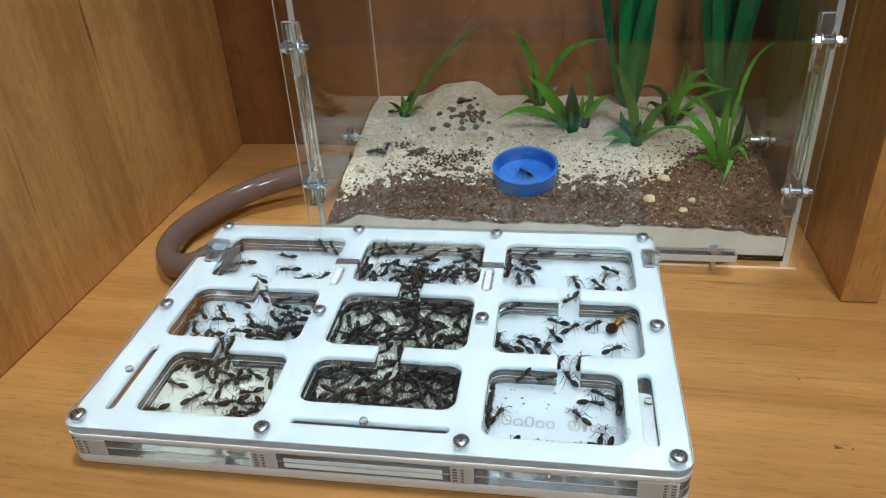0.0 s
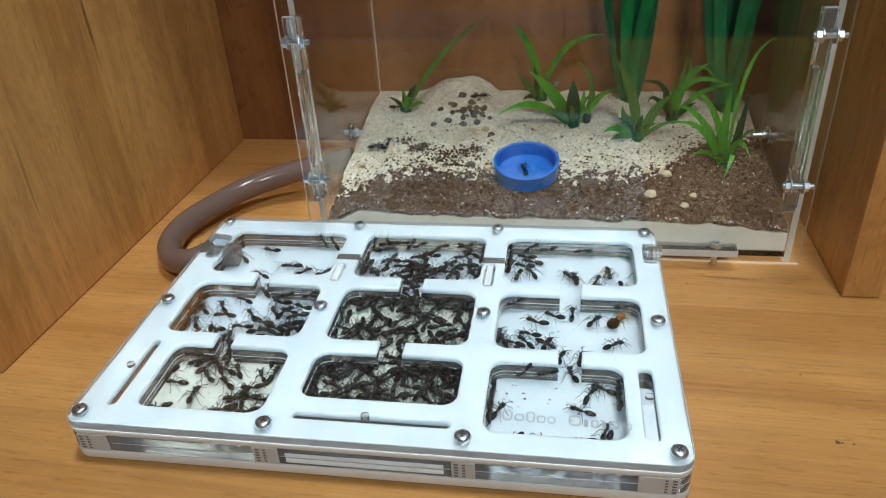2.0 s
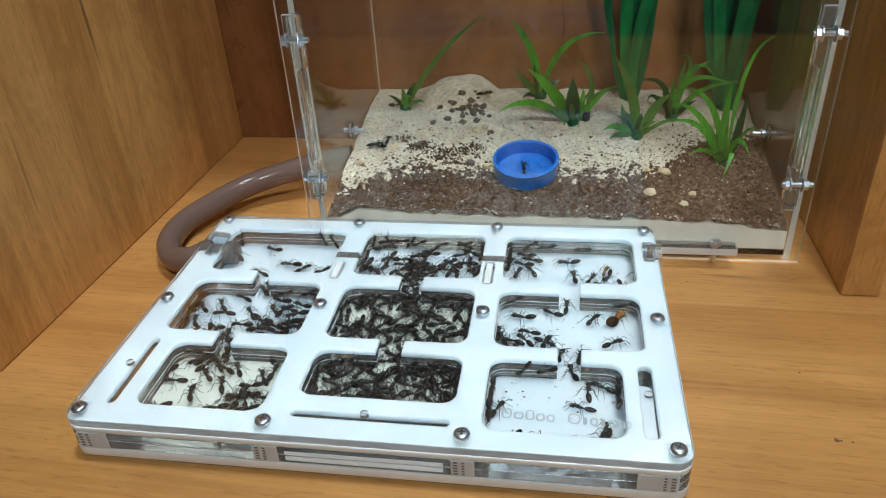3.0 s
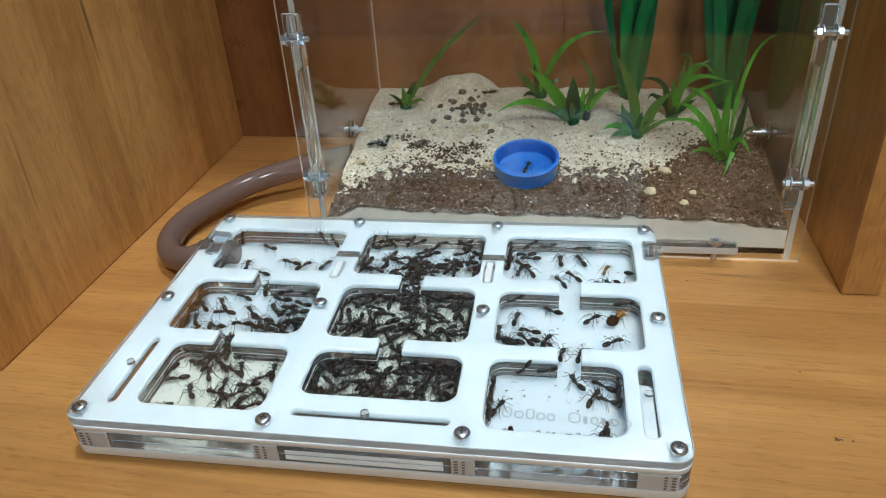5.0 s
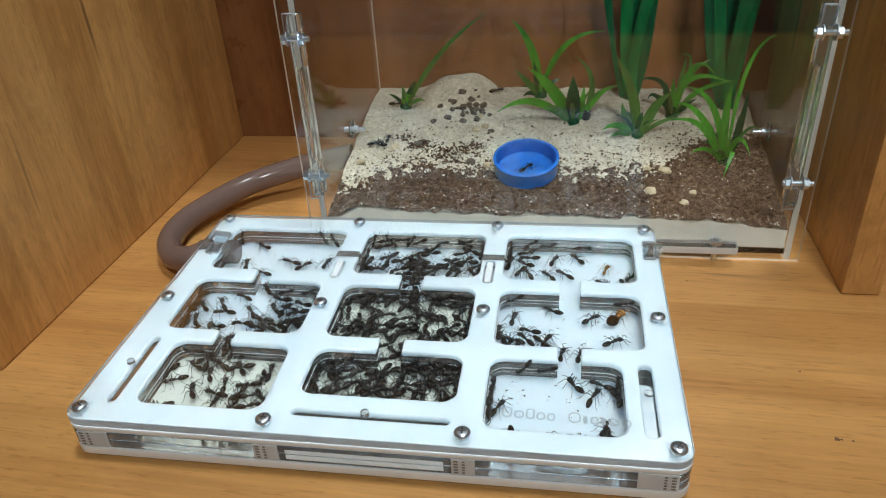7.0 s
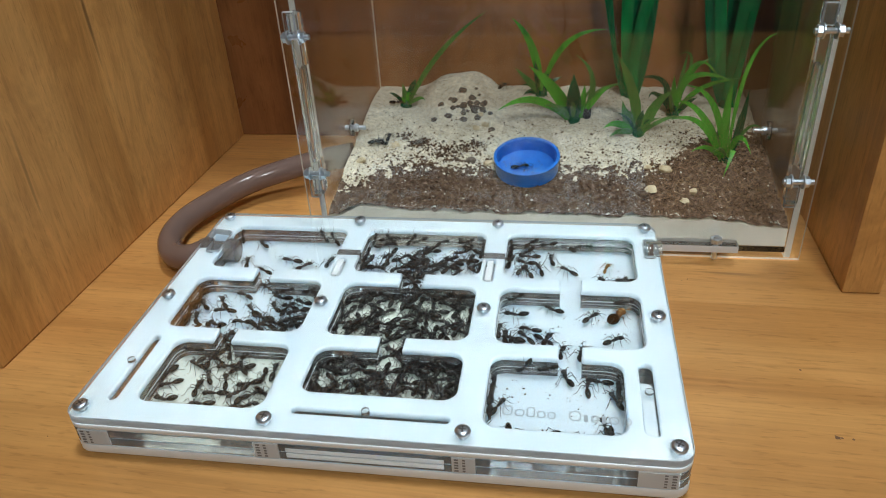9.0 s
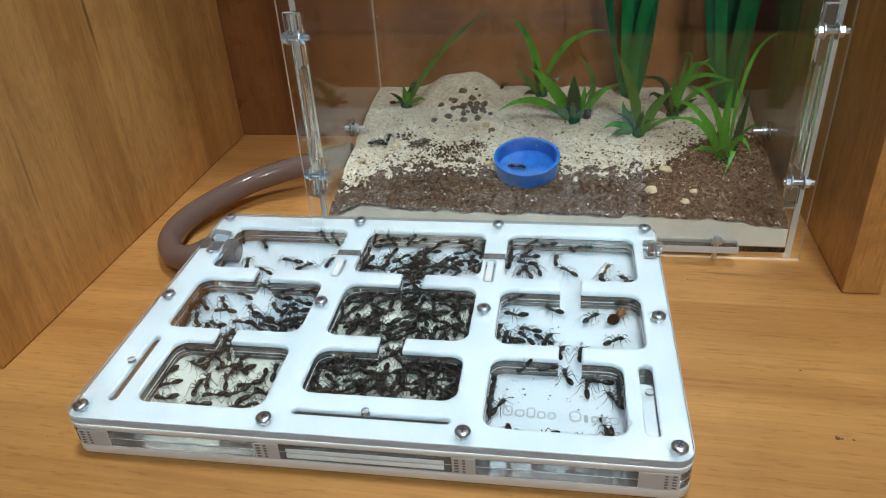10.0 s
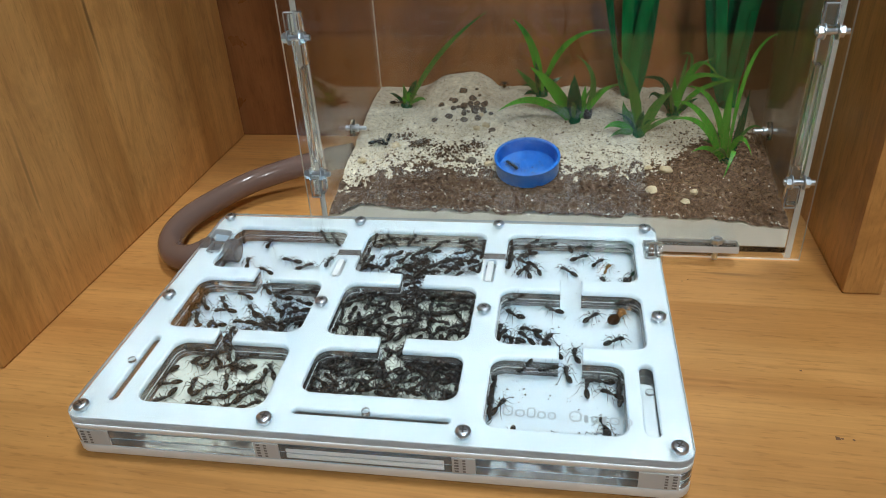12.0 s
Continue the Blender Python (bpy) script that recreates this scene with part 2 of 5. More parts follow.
def lathe(bm, profile, m=None, seg=28, ring_only=False):
    """A turned shape round z; profile: (radius, height) pairs. ring_only: the profile closes on itself, with no end caps."""
    rings = []
    for r, z in profile:
        ring = [bm.verts.new((r * math.cos(2 * math.pi * i / seg), r * math.sin(2 * math.pi * i / seg), z)) for i in range(seg)]
        rings.append(ring)
    for a, b in zip(rings, rings[1:] + (rings[:1] if ring_only else [])):
        for i in range(seg):
            bm.faces.new((a[i], a[(i + 1) % seg], b[(i + 1) % seg], b[i]))
    if not ring_only:
        bm.faces.new(rings[0][::-1])
        bm.faces.new(rings[-1])
    if m is not None:
        bmesh.ops.transform(bm, matrix=m, verts=[v for ring in rings for v in ring])
    return bm


def mesh_of(name, bm, mat, smooth=False):
    me = bpy.data.meshes.new(name)
    bmesh.ops.recalc_face_normals(bm, faces=bm.faces)
    bm.to_mesh(me)
    bm.free()
    me.materials.append(mat)
    if smooth:
        me.polygons.foreach_set("use_smooth", [True] * len(me.polygons))
        if hasattr(me, "set_sharp_from_angle"):
            me.set_sharp_from_angle(angle=radians(35))
    return me


def part(name, bm, mat, parent=None, label="", smooth=False):
    data = mesh_of(name, bm, mat, smooth) if isinstance(bm, bmesh.types.BMesh) else bm
    ob = new(name, data)
    if parent is not None:
        ob.parent = parent
    return tagged(ob, label)


def B():
    return bmesh.new()


def rounded(x0, x1, y0, y1, r, seg=5):
    pts = []
    for cx, cy, a in ((x1 - r, y1 - r, 0), (x0 + r, y1 - r, 90), (x0 + r, y0 + r, 180), (x1 - r, y0 + r, 270)):
        for i in range(seg + 1):
            b = radians(a + 90 * i / seg)
            pts.append((cx + r * math.cos(b), cy + r * math.sin(b)))
    return pts


def plate(name, outline, holes, z0, z1, mat, bevel=0.0003):
    """A flat plate with holes through it, as a mesh."""
    cu = bpy.data.curves.new(name, "CURVE")
    cu.dimensions, cu.fill_mode = "2D", "BOTH"
    cu.extrude, cu.bevel_depth, cu.bevel_resolution = (z1 - z0) / 2 - bevel, bevel, 1
    cu.offset = -bevel
    for ring in (outline, *holes):
        s = cu.splines.new("POLY")
        s.points.add(len(ring) - 1)
        s.use_cyclic_u = True
        for p, q in zip(s.points, ring):
            p.co = (q[0], q[1], 0, 1)
    ob = bpy.data.objects.new(name, cu)
    me = bpy.data.meshes.new_from_object(ob)
    bpy.data.objects.remove(ob)
    bpy.data.curves.remove(cu)
    me.transform(Matrix.Translation((0, 0, (z0 + z1) / 2)))
    bm = bmesh.new()
    bm.from_mesh(me)
    bmesh.ops.remove_doubles(bm, verts=bm.verts, dist=0.00001)
    bm.to_mesh(me)
    bm.free()
    me.materials.clear()
    me.materials.append(mat)
    return me


def tube(path, r, mat, name, seg=14, inner=None):
    """A pipe along a smooth line of points, open when it has an inner radius."""
    pts = [Vector(p) for p in path]
    fine = []
    for i in range(len(pts) - 1):
        p0, p1, p2, p3 = pts[max(i - 1, 0)], pts[i], pts[i + 1], pts[min(i + 2, len(pts) - 1)]
        for k in range(8):
            u = k / 8
            fine.append(0.5 * ((2 * p1) + (p2 - p0) * u + (2 * p0 - 5 * p1 + 4 * p2 - p3) * u * u + (3 * p1 - p0 - 3 * p2 + p3) * u ** 3))
    fine.append(pts[-1])
    bm = B()

    def skin(rad):
        rings, side = [], None
        for i, p in enumerate(fine):
            d = (fine[min(i + 1, len(fine) - 1)] - fine[max(i - 1, 0)]).normalized()
            if side is None:
                side = d.cross(Vector((0, 0, 1)))
                side = side.normalized() if side.length > 0.1 else Vector((1, 0, 0))
            side = (side - d * side.dot(d)).normalized()
            up = side.cross(d)
            rings.append([bm.verts.new(p + rad * (math.cos(a) * side + math.sin(a) * up)) for a in (2 * math.pi * k / seg for k in range(seg))])
        for a, b in zip(rings, rings[1:]):
            for k in range(seg):
                bm.faces.new((a[k], a[(k + 1) % seg], b[(k + 1) % seg], b[k]))
        return rings
    outer = skin(r)
    if inner:
        hollow = skin(inner)
        for a, b in ((outer[0], hollow[0]), (outer[-1], hollow[-1])):
            for k in range(seg):
                bm.faces.new((a[k], a[(k + 1) % seg], b[(k + 1) % seg], b[k]))
    else:
        bm.faces.new(outer[0])
        bm.faces.new(outer[-1][::-1])
    return mesh_of(name, bm, mat, True)


def thing(name, x, y, z, label, category, group="", turn=0):
    e = new(name)
    e.empty_display_size = 0.01
    e.matrix_world = pose(x, y, z, 0, 0, turn)
    return tagged(e, label, category, group)


def frost(ob, axis, mat=None, inside=None):
    """Give the sawn edges of a clear piece, all faces but those along its axis, a frosted surface; inside: a box whose faces stay as they are."""
    ob.data.materials.append(mat or M_FROST)
    for p in ob.data.polygons:
        if abs(p.normal[axis]) < 0.7 and not (inside and inside[0] < p.center.x < inside[1] and inside[2] < p.center.y < inside[3]):
            p.material_index = 1
    return ob


def setting(name, bm, mat, label=""):
    return tagged(part(name, bm, mat, None, label), kind="structure")


# ---------- the desk with its wooden hutch, and the room round it ----------
desk_top = setting("desk_top", box(B(), -1.2, 1.3, -0.262, 0.312, -0.028, -0.004, 0.0015), M_SIDE, "glued alder desk top with long pale grain")
BOARD = mesh_of("board", box(B(), -0.95, 1.1, 0.00001, 0.09699, -0.0038, 0.0, 0.00005), M_TABLE)
for k in range(-2, 4):
    part("board", BOARD, None, desk_top, "pale alder board" if k == -2 else "").matrix_world = pose(0, 0.0203, 0, 0, 0, -2.04) @ pose(0, k * 0.097, 0)
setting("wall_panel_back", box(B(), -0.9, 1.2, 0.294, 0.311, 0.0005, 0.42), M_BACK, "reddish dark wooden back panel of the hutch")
left_panel = setting("wall_panel_side", box(B(), -0.016, 0.0, 0.0, 0.256, 0.0004, 0.42, 0.0006), M_SIDE, "alder laminate side panel of the hutch")
left_panel.matrix_world = pose(-0.0662, 0.0373, 0, 0, 0, -2.14)
setting("wall_panel_divider", box(B(), 0.297, 0.3131, 0.1207, 0.2938, 0.0004, 0.42, 0.0005), M_SIDE, "alder laminate divider panel of the hutch")
# added out of view, to shade the upper panels and the back of the tank
setting("wall_shelf", box(B(), -0.0565, 0.2968, 0.203, 0.2938, 0.262, 0.279, 0.0008), M_SIDE, "unseen alder laminate shelf added to shade the hutch")
setting("floor", box(B(), -2.2, 2.4, -3.0, 0.5, -0.80, -0.75), M_CARPET, "brown floor covering of the room")
setting("wall_north", box(B(), -2.2, 2.4, 0.5, 0.6, -0.75, 1.85), M_PAINT)
setting("wall_south", box(B(), -2.2, 2.4, -3.1, -3.0, -0.75, 1.85), M_PAINT)
setting("wall_west", box(B(), -2.3, -2.2, -3.1, 0.6, -0.75, 1.85), M_PAINT)
setting("wall_east", box(B(), 2.4, 2.5, -3.1, 0.6, -0.75, 1.85), M_PAINT)
setting("ceiling", box(B(), -2.3, 2.5, -3.1, 0.6, 1.85, 1.9), M_PAINT)
for lx, ly, lz in LAMPS:
    lamp_thing = thing("ceiling_lamp", lx, ly, 1.85, "round white ceiling lamp that is switched on", "lamp", "ceiling lamps")
    part("housing", lathe(B(), [(0.20, -0.0), (0.20, -0.05), (0.185, -0.06)]), M_WHITE, lamp_thing)
    part("diffuser", lathe(B(), [(0.18, -0.061), (0.17, -0.085), (0.10, -0.10), (0.01, -0.105)], seg=40), M_LAMP, lamp_thing, "glowing diffuser", True)

# ---------- the ant nest: layers of white and clear acrylic under a clear cover ----------
nest = thing("ant_nest", 0, 0, 0, "flat white acrylic ant nest with nine chambers and screws", "ant nest")
MM = 0.001
FRONT = -5.6
OUT = rounded(-5 * MM, 215 * MM, FRONT * MM, 145 * MM, 6.5 * MM)
Z_BASE, Z_FLOOR, Z_WALL, Z_FRAME, Z_TOP = 0.0022, 0.0062, 0.0137, 0.0163, 0.0196


def settled(ring):
    """The openings sit a hair closer to the front right than their nominal drawing."""
    return [(0.1696 + (x - 0.1696) * 0.9955, -0.1765 + (y + 0.1765) * 0.9955) for x, y in ring]


def cells():
    """The chamber outlines with the passages between them, in metres."""
    mm = lambda *p: [(x * MM, y * MM) for x, y in p]
    r = 5.5

    def arc(cx, cy, a):
        return [(cx + r * math.cos(radians(a + 90 * i / 5)), cy + r * math.sin(radians(a + 90 * i / 5))) for i in range(6)]
    rings = []
    for i, (xa, xb, gap) in enumerate(((6, 65, (31, 39)), (76, 135, (99.8, 110.2)), (145.5, 204.5, (171, 180)))):
        xlo, xhi = (15.5, 65) if i == 0 else (76, 135) if i == 1 else (145.5, 195)
        ylo = (7.6, 18, 6.5)[i]
        ring = []
        # bottom room, up the passage, middle room, up the passage, top room, and back down
        ring += arc(xlo + r, ylo + r, 180) + arc(xhi - r, ylo + r, 270) + arc(xhi - r, 44.2 - r, 0)
        ring += [(gap[1], 44.2), (gap[1], 52)]
        ring += arc(xb - r, 52 + r, 270) + arc(xb - r, 89.5 - r, 0)
        ring += [(gap[1], 89.5), (gap[1], 98)]
        ring += arc(xb - r, 98 + r, 270) + arc(xb - r, 136 - r, 0)
        ring += arc(xa + r, 136 - r, 90) + arc(xa + r, 98 + r, 180)
        ring += [(gap[0], 98), (gap[0], 89.5)]
        ring += arc(xa + r, 89.5 - r, 90) + arc(xa + r, 52 + r, 180)
        ring += [(gap[0], 52), (gap[0], 44.2)]
        ring += arc(xlo + r, 44.2 - r, 90)
        rings.append(mm(*ring))
    return rings


def slot(x0, x1, y0, y1):
    w = min(x1 - x0, y1 - y0) / 2.05
    return settled(rounded(x0 * MM, x1 * MM, y0 * MM, y1 * MM, w * MM, 4))


SLOTS = [slot(5, 8.6, 7, 45), slot(77, 134.4, 6.6, 9.8), slot(200.4, 205.6, 7, 44)]
GATES = [slot(66.4, 71.0, 93.5, 109), slot(136.8, 141.4, 94, 112.2)]
PORTS = [[(x * MM, y * MM) for x, y in ((-4.2, 118), (-0.5, 118), (-0.5, 109.5), (5.9, 109.5), (5.9, 126.5), (5.0, 128), (-4.2, 129.5))], rounded(208.6 * MM, 213.9 * MM, 117.5 * MM, 131 * MM, 1 * MM, 2)]


def union_cells():
    """The three columns of chambers joined by the two cross passages, as one ring."""
    a, b, c = cells()

    def from_left(ring, x, lo, hi):
        """The ring, run through from (x, lo) on its left side round to (x, hi)."""
        i = next(k for k in range(len(ring)) if abs(ring[k][0] - x) < 1e-5 and ring[k][1] > hi and ring[(k + 1) % len(ring)][1] < lo and abs(ring[(k + 1) % len(ring)][0] - x) < 1e-5)
        return [(x, lo)] + ring[i + 1:] + ring[:i + 1] + [(x, hi)]

    def with_branch(ring, x, lo, hi, branch):
        i = next(k for k in range(len(ring)) if abs(ring[k][0] - x) < 1e-5 and ring[k][1] < lo and ring[(k + 1) % len(ring)][1] > hi and abs(ring[(k + 1) % len(ring)][0] - x) < 1e-5)
        return ring[:i + 1] + [(x, lo)] + branch + [(x, hi)] + ring[i + 1:]
    right = from_left(c, 145.5 * MM, 113 * MM, 118 * MM)
    middle = with_branch(b, 135 * MM, 113 * MM, 118 * MM, right)
    middle = from_left(middle, 76 * MM, 112 * MM, 117 * MM)
    return [with_branch(a, 65 * MM, 112 * MM, 117 * MM, middle)]


walls = union_cells()
rings = [settled(ring) for ring in walls]
PORTS = [settled(ring) for ring in PORTS]
frost(part("base_plate", plate("base_plate", OUT, [SLOTS[0]], Z_BASE, Z_FLOOR, M_WHITE), None, nest, "white base plate"), 2, M_BAND)
for z0, z1 in ((Z_FLOOR + 0.00005, 0.0100), (0.01006, Z_WALL - 0.00005)):
    part("wall_layer", plate("wall_layer", rounded(-4.9 * MM, 214.9 * MM, (FRONT + 0.1) * MM, 144.9 * MM, 6.4 * MM), walls + SLOTS, z0, z1, M_EDGE, 0.0004), None, nest, "clear acrylic wall layer").visible_shadow = False
frost(part("frame_plate", plate("frame_plate", OUT, rings + SLOTS + GATES + PORTS, Z_WALL, Z_FRAME, M_WHITE, 0.0007), None, nest, "white top frame with chamber windows"), 2, M_BAND, (-0.003, 0.213, -0.003, 0.143))
for z, r in ((0.0085, 0.00007), (0.01003, 0.00013)):
    line = bpy.data.curves.new("wall_seam", "CURVE")
    line.dimensions, line.bevel_depth, line.bevel_resolution = "3D", r, 1
    run = line.splines.new("POLY")
    run.points.add(len(walls[0]) - 1)
    run.use_cyclic_u = True
    for p, q in zip(run.points, walls[0]):
        p.co = (q[0], q[1], z, 1)
    carrier = bpy.data.objects.new("wall_seam", line)
    seam = bpy.data.meshes.new_from_object(carrier)
    bpy.data.objects.remove(carrier)
    seam.materials.clear()
    seam.materials.append(M_BLOCK)
    part("wall_seam", seam, None, nest, "pale seam between the clear wall layers").visible_shadow = True
cover = part("cover_plate", plate("cover_plate", OUT, PORTS, Z_FRAME + 0.0001, Z_TOP, M_CLEAR), None, nest, "clear acrylic cover plate")
cover.visible_shadow = False
frost(cover, 2)


def pad(x0, x1, y0, y1, mat, name, label, lift=0.0):
    part(name, plate(name, rounded(x0 * MM, x1 * MM, y0 * MM, y1 * MM, 5 * MM), [], Z_FLOOR + 0.0001, Z_FLOOR + 0.0006 + lift, mat, 0.0001), None, nest, label)


pad(15.8, 64.7, 7.9, 44, M_FLOOR_C, "floor_pad", "cream plaster chamber floor")
pad(76.2, 134.8, 18.2, 44, M_FLOOR_C, "floor_pad", "cream plaster chamber floor")
pad(76.2, 134.8, 52.2, 89.2, M_FLOOR_C, "floor_pad", "cream plaster chamber floor")
for x0, x1, y0, y1 in ((100.0, 110.0, 44.1, 52.1), (31.2, 38.8, 44.1, 51.9)):
    part("passage_floor", box(B(), x0 * MM, x1 * MM, y0 * MM, y1 * MM, Z_FLOOR + 0.0001, Z_FLOOR + 0.0006), M_FLOOR_C, nest, "cream plaster passage floor")


def screw_mesh():
    """A pan head with a crossed recess and a short shank."""
    bm = lathe(B(), [(0.0004, 0.00186), (0.0014, 0.00184), (0.0022, 0.0017), (0.0027, 0.0013), (0.0029, 0.0007), (0.0028, 0.0)], seg=24)
    return mesh_of("screw", bm, M_STEEL, True)


def cross_mesh():
    bm = box(B(), -0.0014, 0.0014, -0.00028, 0.00028, 0.0016, 0.00190)
    return mesh_of("recess", box(bm, -0.00028, 0.00028, -0.0014, 0.0014, 0.0016, 0.001902), M_RECESS)


def nut_mesh(r=0.0027, h=0.0024):
    bm = cyl(B(), r, r, h, pose(0, 0, h / 2), 6)
    bmesh.ops.bevel(bm, geom=list(bm.edges), offset=0.0002, segments=1, affect="EDGES")
    cyl(bm, r * 0.5, r * 0.45, h * 0.8, pose(0, 0, h), 12)
    return mesh_of("nut", bm, M_STEEL, False)


SCREW, CROSS, NUT = screw_mesh(), cross_mesh(), nut_mesh()
rng = random.Random(5)
for c in range(4):
    for r in range(3):
        s = part("screw", SCREW, None, nest, "zinc pan-head screw" if not (c or r) else "")
        s.matrix_local = pose(c * 0.07, r * 0.07, Z_TOP + 0.0001, 0, 0, rng.uniform(0, 90))
        part("recess", CROSS, None, s)
        shank = part("shank", cyl(B(), 0.0013, 0.0013, 0.0178, pose(0, 0, -0.0091), 12), M_STEEL, s)
        foot = part("foot", cyl(B(), 0.0031, 0.0027, 0.0021, pose(c * 0.07, r * 0.07, 0.00106), 14), M_DARK, nest)
for x, y, h in ((4.6, 28.5, 0.003), (104.3, 9.0, 0.003), (203.2, 28.8, 0.001)):
    part("plug", cyl(B(), 0.0016, 0.0015, h, pose(x * MM, (y - 0.9) * MM, Z_FRAME - 0.0006 + h / 2), 16), M_EDGE, nest, "clear round plug")
for x, y0, y1 in ((68.7, 95, 108), (139.1, 95, 111)):
    part("gate_slide", box(B(), (x - 1.4) * MM, (x + 1.4) * MM, (y0 - 1.2) * MM, (y1 - 1.2) * MM, Z_WALL - 0.0035, Z_FRAME - 0.0002, 0.0003), M_BLOCK, nest, "clear sliding gate")
for x0, x1, y0, y1 in ((65.2, 75.8, 112.2, 116.8), (135.2, 145.3, 113.2, 117.8)):
    part("cross_passage", box(B(), x0 * MM, x1 * MM, (y0 - 1.2) * MM, (y1 - 1.2) * MM, 0.0102, Z_FRAME - 0.0003, 0.0002), M_SLEEVE, nest, "clear cross passage")
# solid blocks of the wall layers round the screws, with the threads showing as dark ticks
TICK = mesh_of("thread_mark", box(B(), -0.0009, 0.0009, -0.00010, 0.00010, -0.00030, 0.00030), M_THREAD)
for x0, x1 in ((-0.5, 11), (66.5, 75.5), (136.5, 144.5), (197.5, 210.5)):
    part("edge_block", box(B(), x0 * MM, x1 * MM, (FRONT + 0.02) * MM, (FRONT + 1.2) * MM, Z_FLOOR + 0.0003, Z_WALL - 0.0003, 0.0001), M_BLOCK, nest, "clear edge block")
    for col in (0, 1):
        for k in range(5):
            tick = part("thread_mark", TICK, None, nest)
            tick.location = ((x0 + 1.6 + 2.6 * col) * MM if x0 < 190 else (x1 - 1.6 - 2.6 * col) * MM, (FRONT - 0.02) * MM, 0.0074 + k * 0.0013)
            tick.scale = ((0.8, 0.55)[col], 1, 1)
# tube ports through the left and right edges
for x, far, cy, mat, lab in ((-6.0, 0.0182, 0.1168, M_SLEEVE, "clear tube sleeve"), (209.2, 0.0072, 0.1232, M_BAR, "clear plugged sleeve")):
    bm = B()
    n = 24
    rings2 = []
    for rad, dx in ((0.0060, 0.0), (0.0060, far), (0.0048, far), (0.0048, 0.0)):
        rings2.append([bm.verts.new((x * MM + dx, cy + rad * math.cos(2 * math.pi * i / n), (0.0126 if x < 0 else 0.0160) + rad * math.sin(2 * math.pi * i / n))) for i in range(n)])
    for a, b in zip(rings2, rings2[1:] + rings2[:1]):
        for i in range(n):
            bm.faces.new((a[i], a[(i + 1) % n], b[(i + 1) % n], b[i]))
    part("sleeve", bm, mat, nest, lab, True)
part("stopper", cyl(B(), 0.0046, 0.0046, 0.0016, pose(0.2118, 0.1232, 0.0160, 0, 90, 0), 20), M_BROWN, nest, "brown stopper")
part("slot_strip", plate("slot_strip", slot(5.2, 8.4, 7.2, 44.8), [], 0.0110, 0.0124, M_BROWN, 0.0001), None, nest, "brown strip in the side slot")
# two added white bars imitate the light reflected inside the clear front edge
part("slot_insert", box(B(), 0.0780, 0.1338, (FRONT + 0.35) * MM, (FRONT + 1.1) * MM, 0.0072, 0.0090, 0.0002), M_BAND, nest, "white bar standing in for bright reflections in the front edge")
part("slot_insert", box(B(), 0.0780, 0.1338, (FRONT + 0.35) * MM, (FRONT + 1.1) * MM, 0.0096, 0.0114, 0.0002), M_BAND, nest, "white bar standing in for bright reflections in the front edge")
# added strip, set high so that the right slot looks as bright as its floor
part("slot_insert", plate("slot_insert", slot(200.8, 205.2, 7.4, 36), [], 0.0122, 0.0134, M_WHITE, 0.0002), None, nest, "raised white strip added to brighten the side slot")
# the front slot's shade is put in as a strip of dark colour
part("slot_strip", plate("slot_strip", slot(77.2, 134.2, 7.9, 9.6), [], 0.0128, 0.0136, M_DARK, 0.0001), None, nest, "dark strip standing in for the shade in the front slot")
# etched maker's mark on the cover, as plain rounded outlines
for k, (x, w) in enumerate(((152.3, 3.6), (156.6, 3.4), (160.6, 3.0), (164.2, 3.0), (167.8, 2.8), (175.0, 4.2), (180.0, 1.4), (182.4, 2.6), (186.0, 1.4), (188.4, 3.4), (192.8, 3.2))):
    tall = 5.0 if k in (0, 2, 5) else 3.6
    y = 9.6 - 0.03 * (x - 152)
    part("etched_mark", plate("etched_mark", rounded(x * MM, (x + w) * MM, y * MM, (y + tall) * MM, min(w, tall) * 0.45 * MM, 4), [rounded((x + 0.55) * MM, (x + w - 0.55) * MM, (y + 0.55) * MM, (y + tall - 0.55) * MM, (min(w, tall) - 1.1) * 0.42 * MM, 4)] if w > 2 else [], Z_TOP + 0.00002, Z_TOP + 0.00008, M_ETCH, 0.00001), None, nest, "pale etched mark" if not k else "")

# ---------- dark crumbs that the ants left on the chamber floors ----------
rng = random.Random(23)
verts, faces = [], []
for x0, x1, y0, y1, n in ((8, 62, 54, 87, 70), (148, 202, 54, 87, 90), (148, 193, 30, 42, 60), (8, 62, 100, 134, 60), (148, 202, 100, 134, 70), (18, 62, 10, 42, 34), (78, 133, 100, 134, 40), (147, 193, 8, 30, 9)):
    for k in range(n):
        cx, cy, r = rng.uniform(x0, x1) * MM, rng.uniform(y0, y1) * MM, (0.12 + 0.42 * rng.random() ** 4) * MM
        n0 = len(verts)
        verts += [(cx + r * rng.uniform(0.5, 1.3) * math.cos(a * 1.2566), cy + r * rng.uniform(0.5, 1.3) * math.sin(a * 1.2566), Z_FLOOR + 0.00062) for a in range(5)]
        verts.append((cx, cy, Z_FLOOR + 0.00062 + r * 0.7))
        faces += [(n0 + a, n0 + (a + 1) % 5, n0 + 5) for a in range(5)]
me = bpy.data.meshes.new("floor_debris")
me.from_pydata(verts, [], faces)
me.materials.append(M_DARK)
tagged(new("floor_debris", me), "dark crumbs strewn over the nest floor", "debris", kind="stuff")

